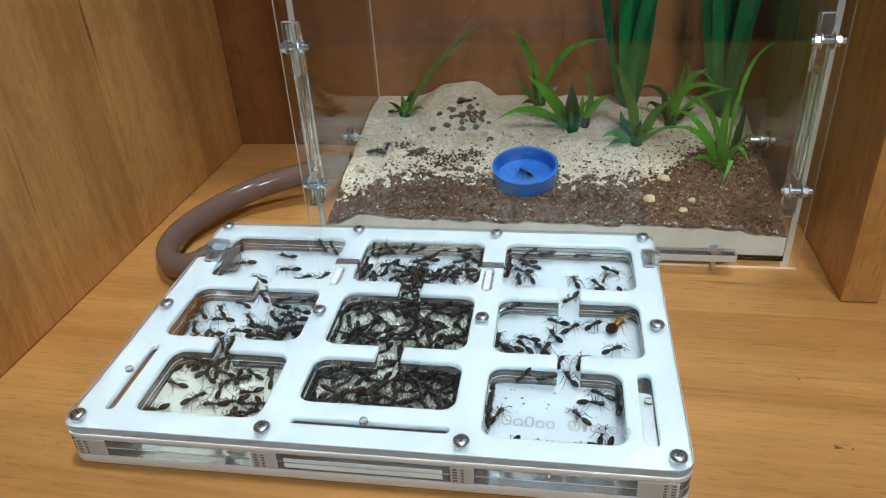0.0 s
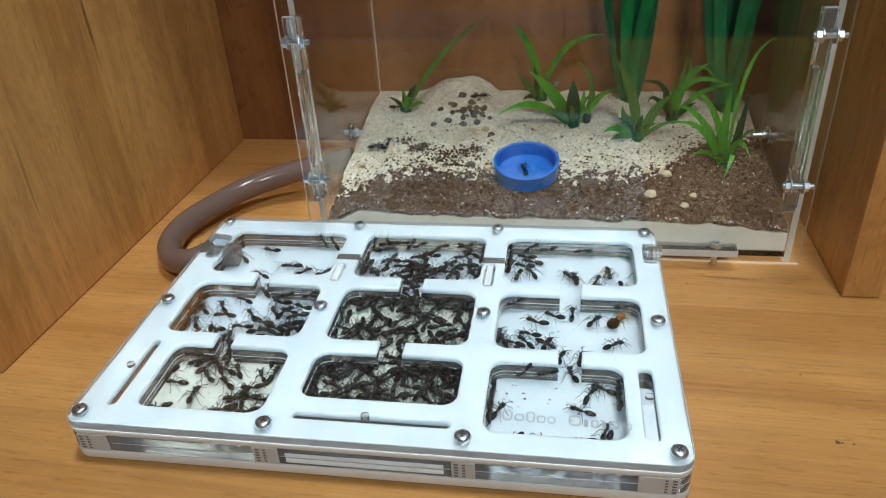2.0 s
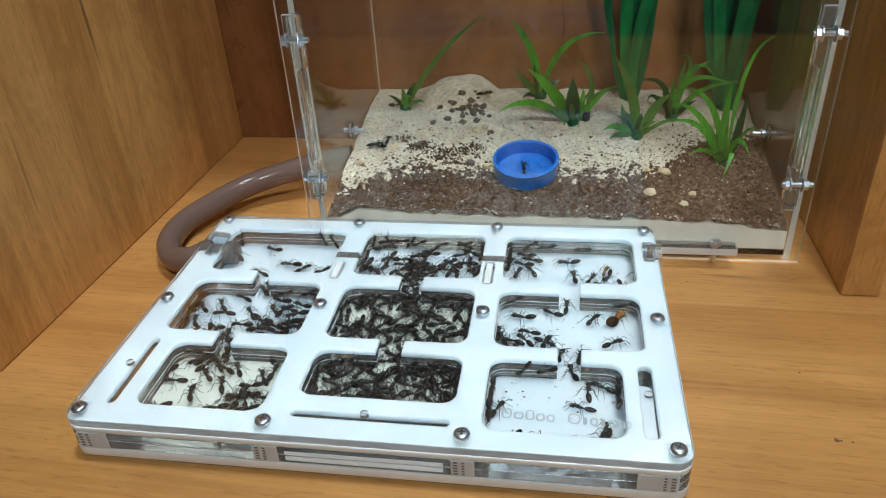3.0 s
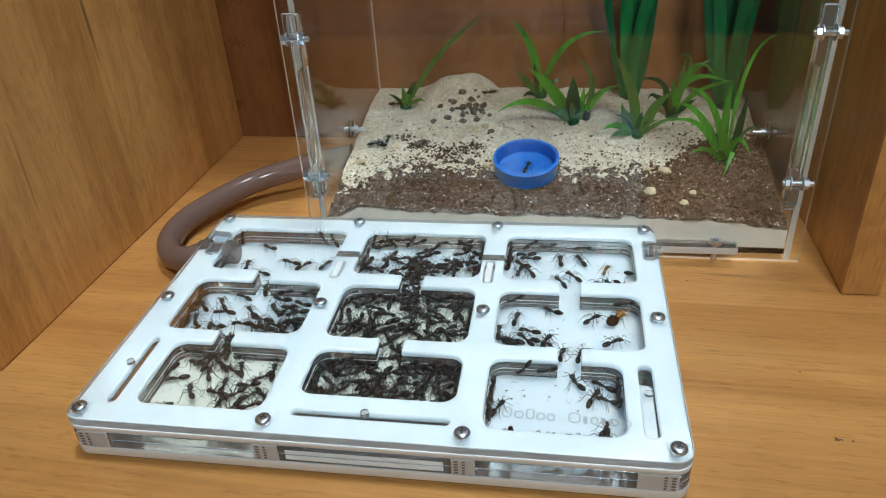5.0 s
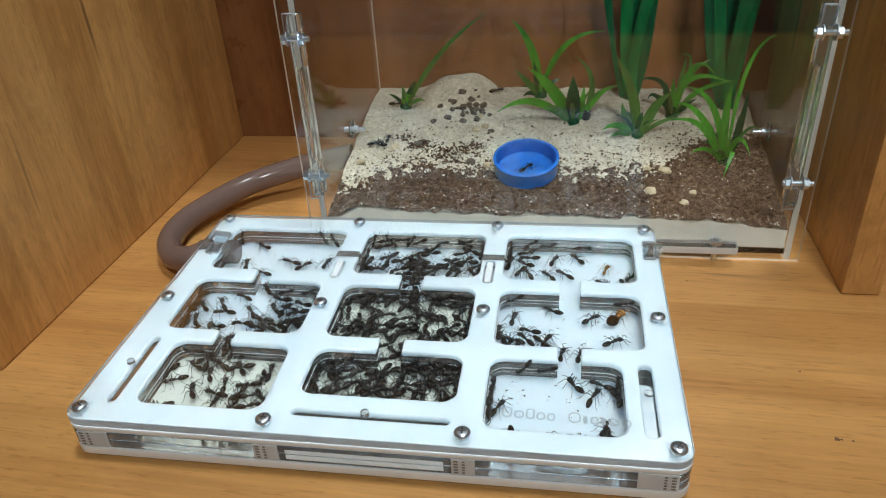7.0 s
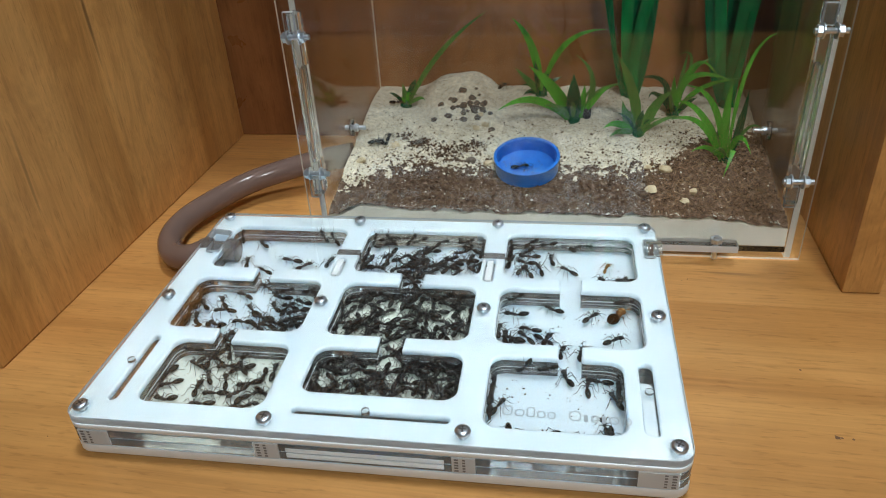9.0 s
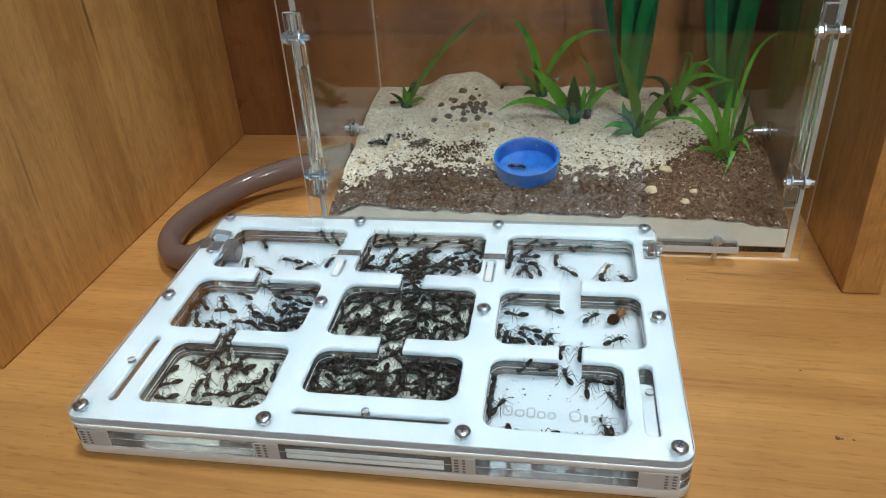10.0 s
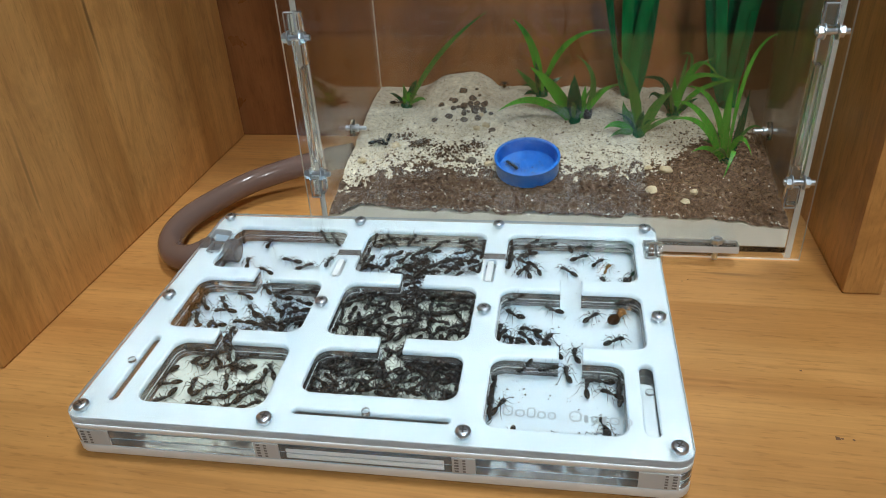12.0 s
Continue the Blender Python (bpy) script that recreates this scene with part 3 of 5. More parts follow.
# ---------- brown vinyl tube from the nest to the tank ----------
hose = thing("vinyl_tube", 0, 0, 0, "brown-tinted clear vinyl tube lying on the desk", "tube")
HOSE = [(-0.001, 0.1185, 0.0130), (-0.006, 0.1170, 0.0122), (-0.0128, 0.1150, 0.0105), (-0.0248, 0.1205, 0.0078), (-0.0342, 0.1343, 0.0072), (-0.0360, 0.1506, 0.0080),
        (-0.0293, 0.1676, 0.0100), (-0.0115, 0.1929, 0.0130), (0.0127, 0.2061, 0.0172), (0.031, 0.2110, 0.0210), (0.0466, 0.2122, 0.0238)]
part("hose", tube(HOSE, 0.0065, M_TUBE, "hose", 32, 0.0045), None, hose)
part("collar", tube(HOSE[:2], 0.0071, M_SLEEVE, "collar", 18, 0.00655), None, hose, "clear end collar")
part("collar", tube(HOSE[-2:], 0.0071, M_SLEEVE, "collar", 18, 0.00655), None, hose, "clear end collar")

# ---------- the tank: a clear acrylic arena ----------
tank = thing("arena_tank", 0.164, 0.147, 0, "clear acrylic tank with a bolted front pane", "tank")
tank_m = tank.matrix_world.inverted()


def tank_part(name, bm, mat, label="", smooth=False):
    ob = part(name, bm, mat, tank, label, smooth)
    ob.data.transform(tank_m)
    return ob


TL, TR, TF, TB, TH = 0.0467, 0.2812, 0.1500, 0.2893, 0.185
for nm, dims in (("front_pane", (0.041, 0.285, 0.1468, 0.1496, 0.0004, TH)), ("side_pane", (TL, TL + 0.003, TF, TB, 0.0004, TH)),
                 ("side_pane", (TR - 0.003, TR, TF, TB, 0.0004, TH)), ("back_pane", (TL + 0.0031, TR - 0.0031, TB - 0.003, TB, 0.0062, TH)),
                 ("floor_pane", (TL + 0.0031, TR - 0.0031, TF + 0.0001, TB - 0.0031, 0.0032, 0.0061))):
    ob = tank_part(nm, box(B(), *dims, 0.0003), M_SIDEPANE if nm == "side_pane" else M_GLASS)
    if nm != "floor_pane":
        frost(ob, 0 if nm == "side_pane" else 1, M_PANE_EDGE)
    ob.visible_shadow = False
# upright clamp bars on the front pane, slotted, with a bolt through each end
for x0, w in ((0.0482, 0.0050), (0.2711, 0.0052)):
    x, y0 = x0 + w / 2, 0.1402
    bar = plate("clamp_bar", rounded(x0, x0 + w, -0.1235, -0.0345, 0.0006, 2), [rounded(x - 0.0009, x + 0.0009, -0.099, -0.052, 0.0008, 3)], 0, 0.0063, M_BAR, 0.0003)
    bar.transform(Matrix(((1, 0, 0, 0), (0, 0, -1, 0.1466), (0, -1, 0, 0), (0, 0, 0, 1))))
    bar.flip_normals()
    tank_part("clamp_bar", bar, None, "slotted clear acrylic clamp bar").visible_shadow = False
    for z, top in ((0.1135, True), (0.0465, False)):
        za, zb = (z + 0.0022, z + 0.0112) if top else (z - 0.0128, z - 0.0022)
        frost(tank_part("lug", box(B(), x0 - 0.0012, x0 + w * 0.75, y0 - 0.0026, y0 - 0.0001, za, zb, 0.0005), M_BAR, "clear acrylic lug"), 1)
        tank_part("bolt", cyl(B(), 0.0013, 0.0013, 0.0130, pose(x + 0.0006, y0 - 0.0014, z, 0, 90, 0), 12), M_STEEL)
        for dx, r, h in ((-0.0040, 0.0025, 0.0020), (0.0040, 0.0025, 0.0020)):
            tank_part("nut", cyl(B(), r, r, h, pose(x + dx, y0 - 0.0014, z, 0, 90, 0), 6), M_STEEL)
        for dx in (-0.0027, 0.0027):
            tank_part("washer", cyl(B(), 0.0033, 0.0033, 0.0006, pose(x + dx, y0 - 0.0014, z, 0, 90, 0), 18), M_STEEL)
# gate bar low on the front pane
frost(tank_part("gate_bar", box(B(), 0.13, 0.2545, 0.1398, 0.1466, 0.0075, 0.0112, 0.0003), M_BAR, "clear gate bar"), 2, M_BAND)
ob = tank_part("nut", nut_mesh(0.0030, 0.0024), None, "hexagon nut")
ob.data.transform(tank_m.inverted())
ob.location = Vector((0.2445, 0.1432, 0.0113)) - Vector((0.164, 0.147, 0))
tank_part("bolt", cyl(B(), 0.0014, 0.0014, 0.0050, pose(0.2445, 0.1432, 0.0049), 12), M_STEEL)
for x, dx in ((TL + 0.003, 1), (TR - 0.003, -1)):
    tank_part("port_flange", lathe(B(), [(0.0050, -0.001), (0.0050, 0.0012), (0.0042, 0.0016)], pose(x, 0.2125, 0.0405, 0, 90 * dx, 0), 20), M_BAR, "clear port flange", True)
    tank_part("port_bolt", lathe(B(), [(0.0014, -0.006), (0.0014, 0.0016), (0.0024, 0.0018), (0.0024, 0.0036), (0.0014, 0.0038), (0.0013, 0.0080)], pose(x, 0.2125, 0.0405, 0, 90 * dx, 0), 12), M_STEEL, "steel port bolt", True)

# dust on the front pane and on the nest cover
dust = random.Random(41)
motes = [(dust.uniform(0.045, 0.282), 0.1467, dust.uniform(0.03, 0.125), 0.00007 + 0.00016 * dust.random() ** 3) for k in range(70)]
motes += [(dust.uniform(0.0, 0.21), dust.uniform(-0.003, 0.143), Z_TOP, 0.00006 + 0.00014 * dust.random() ** 3) for k in range(110)]


# ---------- ground in the tank ----------
def height(x, y):
    d = y - 0.152
    z = 0.0205 + 0.165 * d - 0.13 * max(0.0, y - 0.258)
    z += 0.0112 * math.exp(-((x - 0.1055) / 0.020) ** 4 - ((y - 0.276) / 0.026) ** 2)
    z += 0.0025 * math.exp(-((x - 0.180) / 0.03) ** 2 - ((y - 0.235) / 0.016) ** 2)
    z += 0.0035 * math.exp(-((x - 0.072) / 0.014) ** 2 - ((y - 0.152) / 0.006) ** 2)
    z -= 0.0040 * math.exp(-((x - 0.055) / 0.012) ** 2 - ((y - 0.152) / 0.02) ** 2)
    z -= 0.0022 * math.exp(-((x - 0.282) / 0.03) ** 2) * max(0.0, 1 - d / 0.05)
    z -= 0.0022 * math.exp(-((x - 0.285) / 0.03) ** 2)
    return z + 0.0014 * noise.fractal(Vector((x * 55, y * 55, 3)), 0.75, 2.0, 4) + 0.0006 * noise.noise(Vector((x * 230, y * 230, 1)))


def soil_edge(x):
    """How deep the dark soil reaches into the tank."""
    return 0.1905 + 0.006 * math.exp(-((x - 0.097) / 0.012) ** 2) - 0.016 * math.exp(-((x - 0.058) / 0.014) ** 2) + 0.036 / (1 + math.exp(-(x - 0.236) / 0.006))


def soil_depth(x, y):
    """How far the dark soil rises over the sand; below zero there is none."""
    s = (soil_edge(x) + 0.005 * noise.noise(Vector((x * 60, 0.3, 7))) - y) / 0.03
    return min(0.0014, 0.0030 * s) + 0.0016 * noise.fractal(Vector((x * 190, y * 190, 11)), 0.75, 2.0, 4)


def sheet(nx, ny, fz, x0, x1, y0, y1):
    bm = B()
    grid = [[bm.verts.new((x0 + (x1 - x0) * i / nx, y0 + (y1 - y0) * j / ny, fz(x0 + (x1 - x0) * i / nx, y0 + (y1 - y0) * j / ny))) for i in range(nx + 1)] for j in range(ny + 1)]
    for j in range(ny):
        for i in range(nx):
            bm.faces.new((grid[j][i], grid[j][i + 1], grid[j + 1][i + 1], grid[j + 1][i]))
    return bm, grid


GX0, GX1, GY0, GY1 = TL + 0.0034, TR - 0.0034, TF + 0.0005, TB - 0.0035
bm, grid = sheet(220, 140, height, GX0, GX1, GY0, GY1)
rim = grid[0] + [r[-1] for r in grid[1:]] + grid[-1][-2::-1] + [r[0] for r in grid[-2:0:-1]]
low = [bm.verts.new((v.co.x, v.co.y, 0.0064)) for v in rim]
for i in range(len(rim)):
    k = (i + 1) % len(rim)
    bm.faces.new((rim[k], rim[i], low[i], low[k]))
bm.faces.new(low)
sand = part("sand_bed", bm, M_SAND, None, "pale sand bed with a mound and dark specks", True)
sand.data.materials.append(M_SANDFACE)
for p in sand.data.polygons:
    if abs(p.normal.z) < 0.05:
        p.material_index = 1
tagged(sand, kind="stuff", category="sand")
bm, grid = sheet(300, 110, lambda x, y: height(x, y) + soil_depth(x, y), GX0, GX1, GY0 - 0.0001, GY0 + 0.082)
dead = [v for v in bm.verts if soil_depth(v.co.x, v.co.y) < -0.0006]
bmesh.ops.delete(bm, geom=dead, context="VERTS")
soil = part("dark_soil", bm, M_SOIL, None, "dark crumbly soil spread over the sand", True)
tagged(soil, kind="stuff", category="soil")

# ---------- loose ground: crumbs, grains and specks ----------
def scatter(name, places, mat, label, category, squash=0.8):
    """Many small uneven lumps in one mesh; places: x, y, z and radius."""
    base = [(1, 0, 0), (-1, 0, 0), (0, 1, 0), (0, -1, 0), (0, 0, 1), (0, 0, -1)]
    sides = [(0, 2, 4), (2, 1, 4), (1, 3, 4), (3, 0, 4), (2, 0, 5), (1, 2, 5), (3, 1, 5), (0, 3, 5)]
    verts, faces = [], []
    rnd = random.Random(hash(len(places)) % 1000)
    for x, y, z, r in places:
        turn = Euler((rnd.uniform(0, 6), rnd.uniform(0, 6), rnd.uniform(0, 6))).to_matrix()
        n = len(verts)
        for b in base:
            v = turn @ Vector(b) * r * rnd.uniform(0.6, 1.25)
            verts.append((x + v.x, y + v.y, z + v.z * squash))
        faces += [tuple(n + i for i in s) for s in sides]
    me = bpy.data.meshes.new(name)
    me.from_pydata(verts, [], faces)
    me.materials.append(mat)
    return tagged(new(name, me), label, category, kind="stuff")


scatter("dust_specks", motes, M_GRAIN, "pale dust specks on the clear acrylic", "dust", 0.6)
# loose clumps of soil that lie out on the sand
CLUMPS = [(0.0895, 0.2130, 300, 0.0035), (0.1055, 0.2060, 380, 0.0050), (0.1190, 0.2110, 240, 0.0040), (0.0785, 0.2200, 110, 0.003), (0.262, 0.168, 160, 0.005), (0.268, 0.176, 90, 0.003)]
rng = random.Random(11)
crumbs, grains, specks = [], [], []
while len(crumbs) < 13000:
    x, y = rng.uniform(GX0 + 0.001, GX1 - 0.001), rng.uniform(GY0 + 0.001, GY0 + 0.09)
    over = (y - soil_edge(x)) / 0.012
    if rng.random() < (1.0 if over < 0 else math.exp(-over * 0.8) * 0.75):
        r = 0.0002 + 0.0009 * rng.random() ** 4
        crumbs.append((x, y, height(x, y) + max(0.0, soil_depth(x, y)) + r * 0.2, r))
for k in range(420):
    x, y = rng.uniform(GX0 + 0.002, GX1 - 0.002), rng.uniform(GY0 + 0.004, GY0 + 0.075)
    if y < soil_edge(x) + 0.006 and (x > 0.21 or rng.random() < 0.45):
        r = rng.uniform(0.0006, 0.0016)
        crumbs.append((x, y, height(x, y) + max(0.0, soil_depth(x, y)) + r * 0.1, r))
while len(grains) < 9500:
    x, y = rng.uniform(GX0 + 0.001, GX1 - 0.001), rng.uniform(GY0 + 0.002, GY1 - 0.001)
    over = (y - soil_edge(x)) / 0.010
    if rng.random() < (0.9 if over > 0 else 0.09 + 0.72 * math.exp(over * 1.3)):
        r = 0.00018 + 0.0006 * rng.random() ** 5
        grains.append((x, y, height(x, y) + max(0.0, soil_depth(x, y)) + r * 0.2, r))
while len(grains) < 9900:
    x, y = rng.uniform(GX0 + 0.002, 0.135), rng.uniform(GY0 + 0.03, GY0 + 0.085)
    if soil_edge(x) - 0.012 < y < soil_edge(x) + 0.030:
        r = 0.0004 + 0.0011 * rng.random() ** 3
        grains.append((x, y, height(x, y) + max(0.0, soil_depth(x, y)) + r * 0.1, r))
for k in range(420):
    x = GX0 + 0.004 + (GX1 - GX0 - 0.008) * (1 - rng.random() ** 1.6)
    r = 0.00015 + 0.0006 * rng.random() ** 4
    if noise.noise(Vector((x * 70, 5, 5))) > -0.05:
        grains.append((x, GY0 + rng.uniform(0.0006, 0.003), height(x, GY0 + 0.002) + max(0.0, soil_depth(x, GY0 + 0.002)) + 0.0002, r))
while len(specks) < 3600:
    x, y = rng.uniform(GX0 + 0.001, GX1 - 0.001), rng.uniform(GY0 + 0.03, GY1 - 0.001)
    if y > soil_edge(x) and rng.random() < 0.15 + 0.85 * max(0.0, 1 - (y - soil_edge(x)) / 0.05) ** 1.5 + 0.6 * math.exp(-((x - 0.20) / 0.05) ** 2):
        r = 0.00018 + 0.0004 * rng.random() ** 3
        specks.append((x, y, height(x, y) + r * 0.2, r))
for cx, cy, n, spread in CLUMPS:
    for k in range(n):
        x, y, r = rng.gauss(cx, spread), rng.gauss(cy, spread * 0.8), 0.0002 + 0.0009 * rng.random() ** 3
        crumbs.append((x, y, height(x, y) + max(0.0, soil_depth(x, y)) + r * rng.uniform(0.2, 1.4), r))
scatter("soil_crumbs", crumbs, M_CLOD, "dark brown soil crumbs", "soil")
scatter("sand_grains", grains, M_GRAIN, "pale coarse sand grains", "sand")
scatter("dark_specks", specks, M_SPECK, "dark debris specks on the sand", "debris", 0.5)


# short straws of peat in the soil
verts, faces = [], []
straw = random.Random(17)
while len(faces) < 420 * 4:
    x, y = straw.uniform(GX0 + 0.004, GX1 - 0.004), straw.uniform(GY0 + 0.003, GY0 + 0.07)
    if y > soil_edge(x) - 0.002 or straw.random() > (1.0 if x > 0.215 else 0.4):
        continue
    a, half, r = straw.uniform(0, 6.28), straw.uniform(0.0006, 0.0024), straw.uniform(0.00007, 0.00014)
    z = height(x, y) + max(0.0, soil_depth(x, y)) + 0.0005
    d, w, rise = Vector((math.cos(a), math.sin(a), 0)), Vector((-math.sin(a), math.cos(a), 0)), straw.uniform(-0.0004, 0.0004)
    n = len(verts)
    for s in (-1, 1):
        c = Vector((x, y, z)) + d * half * s + Vector((0, 0, rise * s))
        verts += [tuple(c + w * r), tuple(c - w * r), tuple(c + Vector((0, 0, r * 1.6)))]
    faces += [(n, n + 3, n + 4, n + 1), (n + 1, n + 4, n + 5, n + 2), (n + 2, n + 5, n + 3, n), (n, n + 1, n + 2)]
me = bpy.data.meshes.new("peat_fibres")
me.from_pydata(verts, [], faces)
me.materials.append(M_FIBRE)
tagged(new("peat_fibres", me), "pale straws of peat in the soil", "peat", kind="stuff")


def pebble(x, y, size, mat, name, label, group, seed):
    rnd = random.Random(seed)
    bm = B()
    bmesh.ops.create_icosphere(bm, subdivisions=2, radius=size * (0.64 if mat is M_GREYSTONE else 0.55) * MM)
    for v in bm.verts:
        v.co *= 1 + 0.38 * noise.noise(v.co * 700 + Vector((seed, 0, 0)))
        v.co.z *= 0.7
    ob = part(name, bm, mat, None, label, True)
    ob.matrix_world = pose(x * MM, y * MM, height(x * MM, y * MM) + max(0.0, soil_depth(x * MM, y * MM)) + size * 0.12 * MM, rnd.uniform(-15, 15), rnd.uniform(-15, 15), rnd.uniform(0, 360))
    tagged(ob, category="pebble", group=group)


GREY = [(108.5, 259.2, 4.0), (103.8, 253.5, 3.4), (115.0, 253.6, 3.4), (110.3, 248.1, 4.0), (116.7, 246.4, 4.0), (122.2, 250.0, 3.4), (96.3, 248.8, 3.0), (101.9, 239.7, 3.6), (111.4, 237.8, 3.8), (121.8, 246.3, 3.0), (93.8, 235.7, 3.0), (129.0, 229.8, 3.2), (113.9, 250.2, 3.0), (119.7, 239.7, 3.6), (120.4, 196.2, 4.4), (87.9, 213.0, 4.0)]
more = random.Random(8)
GREY += [(114 + more.gauss(0, 7), 247 + more.gauss(0, 6), more.uniform(1.6, 3.0)) for k in range(18)]
BEIGE = [(124.8, 232.8, 4.4), (130.0, 193.7, 5.0), (58.6, 193.6, 5.0), (121.3, 241.1, 3.6), (223.6, 188.4, 6.0), (215.1, 171.2, 6.0), (235.8, 169.8, 4.0), (230.9, 162.5, 4.0), (215.2, 193.1, 4.0), (203.0, 182.7, 2.6), (119.7, 229.6, 4.0), (75.1, 209.7, 5.0)]
for i, (x, y, w) in enumerate(GREY):
    pebble(x, y, w, M_GREYSTONE, "grey_pebble", "small dark grey pebble on the sand mound", "grey pebbles on the mound", i)
for i, (x, y, w) in enumerate(BEIGE):
    pebble(x, y, w, M_PEBBLE, "beige_pebble", "rounded beige pebble lying on the soil", "beige pebbles", i + 50)
stump = part("dark_lump", lathe(B(), [(0.0022, 0), (0.0026, 0.002), (0.0024, 0.0055), (0.0015, 0.007)], pose(0.1835, 0.238, height(0.1835, 0.238) - 0.0005), 10), M_DARK, None, "dark lump of peat on the sand", True)
tagged(stump, category="peat lump")

# ---------- blue bottle cap as a water dish ----------
dish = thing("bottle_cap_dish", 0.1516, 0.1857, 0.0275, "blue plastic bottle cap used as a water dish", "dish")
dish.matrix_world = pose(0.1516, 0.1868, 0.0278, 11, 0, 0)
bm = B()
prof = [(0.0150, 0.0), (0.0166, 0.0008), (0.0168, 0.0084), (0.0171, 0.0090), (0.0166, 0.0093), (0.0156, 0.0090), (0.0154, 0.0020), (0.0140, 0.0014), (0.0004, 0.0013)]
lathe(bm, prof, None, 56)
part("cap", bm, M_BLUE, dish, "", True)
part("rim", lathe(B(), [(0.0166, 0.0086), (0.0174, 0.0087), (0.0174, 0.0093), (0.0160, 0.0096), (0.0156, 0.0090)], None, 56, True), M_BLUE, dish, "", True)
bits = []
for i in range(48):
    a, q = rng.uniform(0, 6.28), 0.0125 * rng.random() ** 0.6
    bits.append((q * math.cos(a) - 0.003, q * math.sin(a) * 0.8, 0.0015, rng.uniform(0.0002, 0.0006)))
deb = scatter("food_crumbs", bits, M_CLOD, "dark food crumbs in the dish", "debris", 0.5)
deb.matrix_world = dish.matrix_world.copy()


# ---------- plastic plants ----------
def blade(a, mid, b, width, twist, segs=12, ribbon=False):
    """A long leaf with a rib from a over mid to b, in millimetres."""
    a, mid, b = Vector(a) * MM, Vector(mid) * MM, Vector(b) * MM
    ctrl = 2 * mid - (a + b) / 2
    bm = B()
    rows = []
    for i in range(segs + 1):
        u = i / segs
        p = (1 - u) ** 2 * a + 2 * u * (1 - u) * ctrl + u * u * b
        d = (2 * (1 - u) * (ctrl - a) + 2 * u * (b - ctrl)).normalized()
        side = d.cross(Vector((math.sin(twist), -math.cos(twist), 0.25)))
        side = side.normalized() if side.length > 0.05 else Vector((1, 0, 0))
        up = side.cross(d)
        w = width * MM / 2 * (1.0 - 0.25 * (1 - u) ** 2) if ribbon else width * MM / 2 * (0.45 + 0.55 * min(1, u * 3.2)) * max(0.04, 1 - max(0.0, (u - 0.35) / 0.65) ** 1.7)
        rows.append([bm.verts.new(p + side * w + up * w * 0.25), bm.verts.new(p + up * 0.00018), bm.verts.new(p - side * w + up * w * 0.25), bm.verts.new(p - up * 0.00018)])
    for q, r in zip(rows, rows[1:]):
        for k in range(4):
            bm.faces.new((q[k], q[(k + 1) % 4], r[(k + 1) % 4], r[k]))
    bm.faces.new(rows[0])
    bm.faces.new(rows[-1][::-1])
    return bm


def plant(x, y, label, leaves, seed=0, ribbon=False):
    """leaves: where each begins beside the foot, its middle and its tip, all from the foot in millimetres, its width and its colour."""
    rnd = random.Random(seed)
    p = thing("plastic_plant", x * MM, y * MM, height(x * MM, y * MM) - 0.0012, label, "plastic plant", "plastic plants in the tank")
    part("foot", lathe(B(), [(0.0042, -0.001), (0.0036, 0.0022), (0.0014, 0.005)], None, 12), M_LEAF_D, p)
    for ax, mx, my, mz, bx, by, bz, width, colour in leaves:
        part("leaf", blade((ax * 0.7, rnd.uniform(-1.5, 1.5), 0.6), (mx, my, mz), (bx, by, bz), width, rnd.uniform(-0.45, 0.45), 20 if ribbon else 14, ribbon), LEAF_COLOURS[colour], p, "", True)
    # short narrow leaves that fill the tuft
    for k in range(0 if ribbon else 7):
        a, far, up = rnd.uniform(0, 6.28), rnd.uniform(5, 13), rnd.uniform(7, 19)
        c, d = math.cos(a), math.sin(a)
        part("leaf", blade((c * 1.5, d * 1.5, 0.6), (c * far * 0.45, d * far * 0.45, up * 0.7), (c * far, d * far, up * rnd.uniform(0.6, 1.1)), rnd.uniform(1.6, 2.8), rnd.uniform(-0.6, 0.6), 10), LEAF_COLOURS[rnd.choice("LYYD")], p, "", True)


LEAF_COLOURS = {"L": M_LEAF, "Y": M_LEAF_Y, "D": M_LEAF_D, "M": M_LEAF_M, "R": M_LEAF_R}
plant(176.4, 236.9, "bright green plastic grass plant with arching leaves", [
    (-1.7, -12.5, 0.0, 19.7, -25.8, -8.0, 35.6, 7.2, "L"),
    (-4.3, -22.9, -6.0, 15.5, -43.2, -14.0, 12.1, 4.6, "L"),
    (4.7, 9.6, 2.0, 23.3, -0.5, 4.0, 38.3, 3.4, "Y"),
    (0.2, -0.6, -2.0, 15.7, -1.1, -1.0, 28.6, 8.6, "D"),
    (4.7, 12.6, 4.0, 15.5, 27.0, 8.0, 20.2, 3.8, "Y"),
    (3.4, 11.2, -2.0, 14.7, 19.3, -4.0, 23.7, 3.2, "L"),
    (-2.4, -10.0, -5.0, 10.7, -17.2, -12.0, 14.0, 3.6, "Y"),
    (2.2, 4.3, 0.0, 12.3, 5.2, 2.0, 21.6, 4.2, "L"),
    (-3.0, -8.6, 4.0, 14.2, -18.7, 6.0, 27.7, 4.2, "Y")], 0)
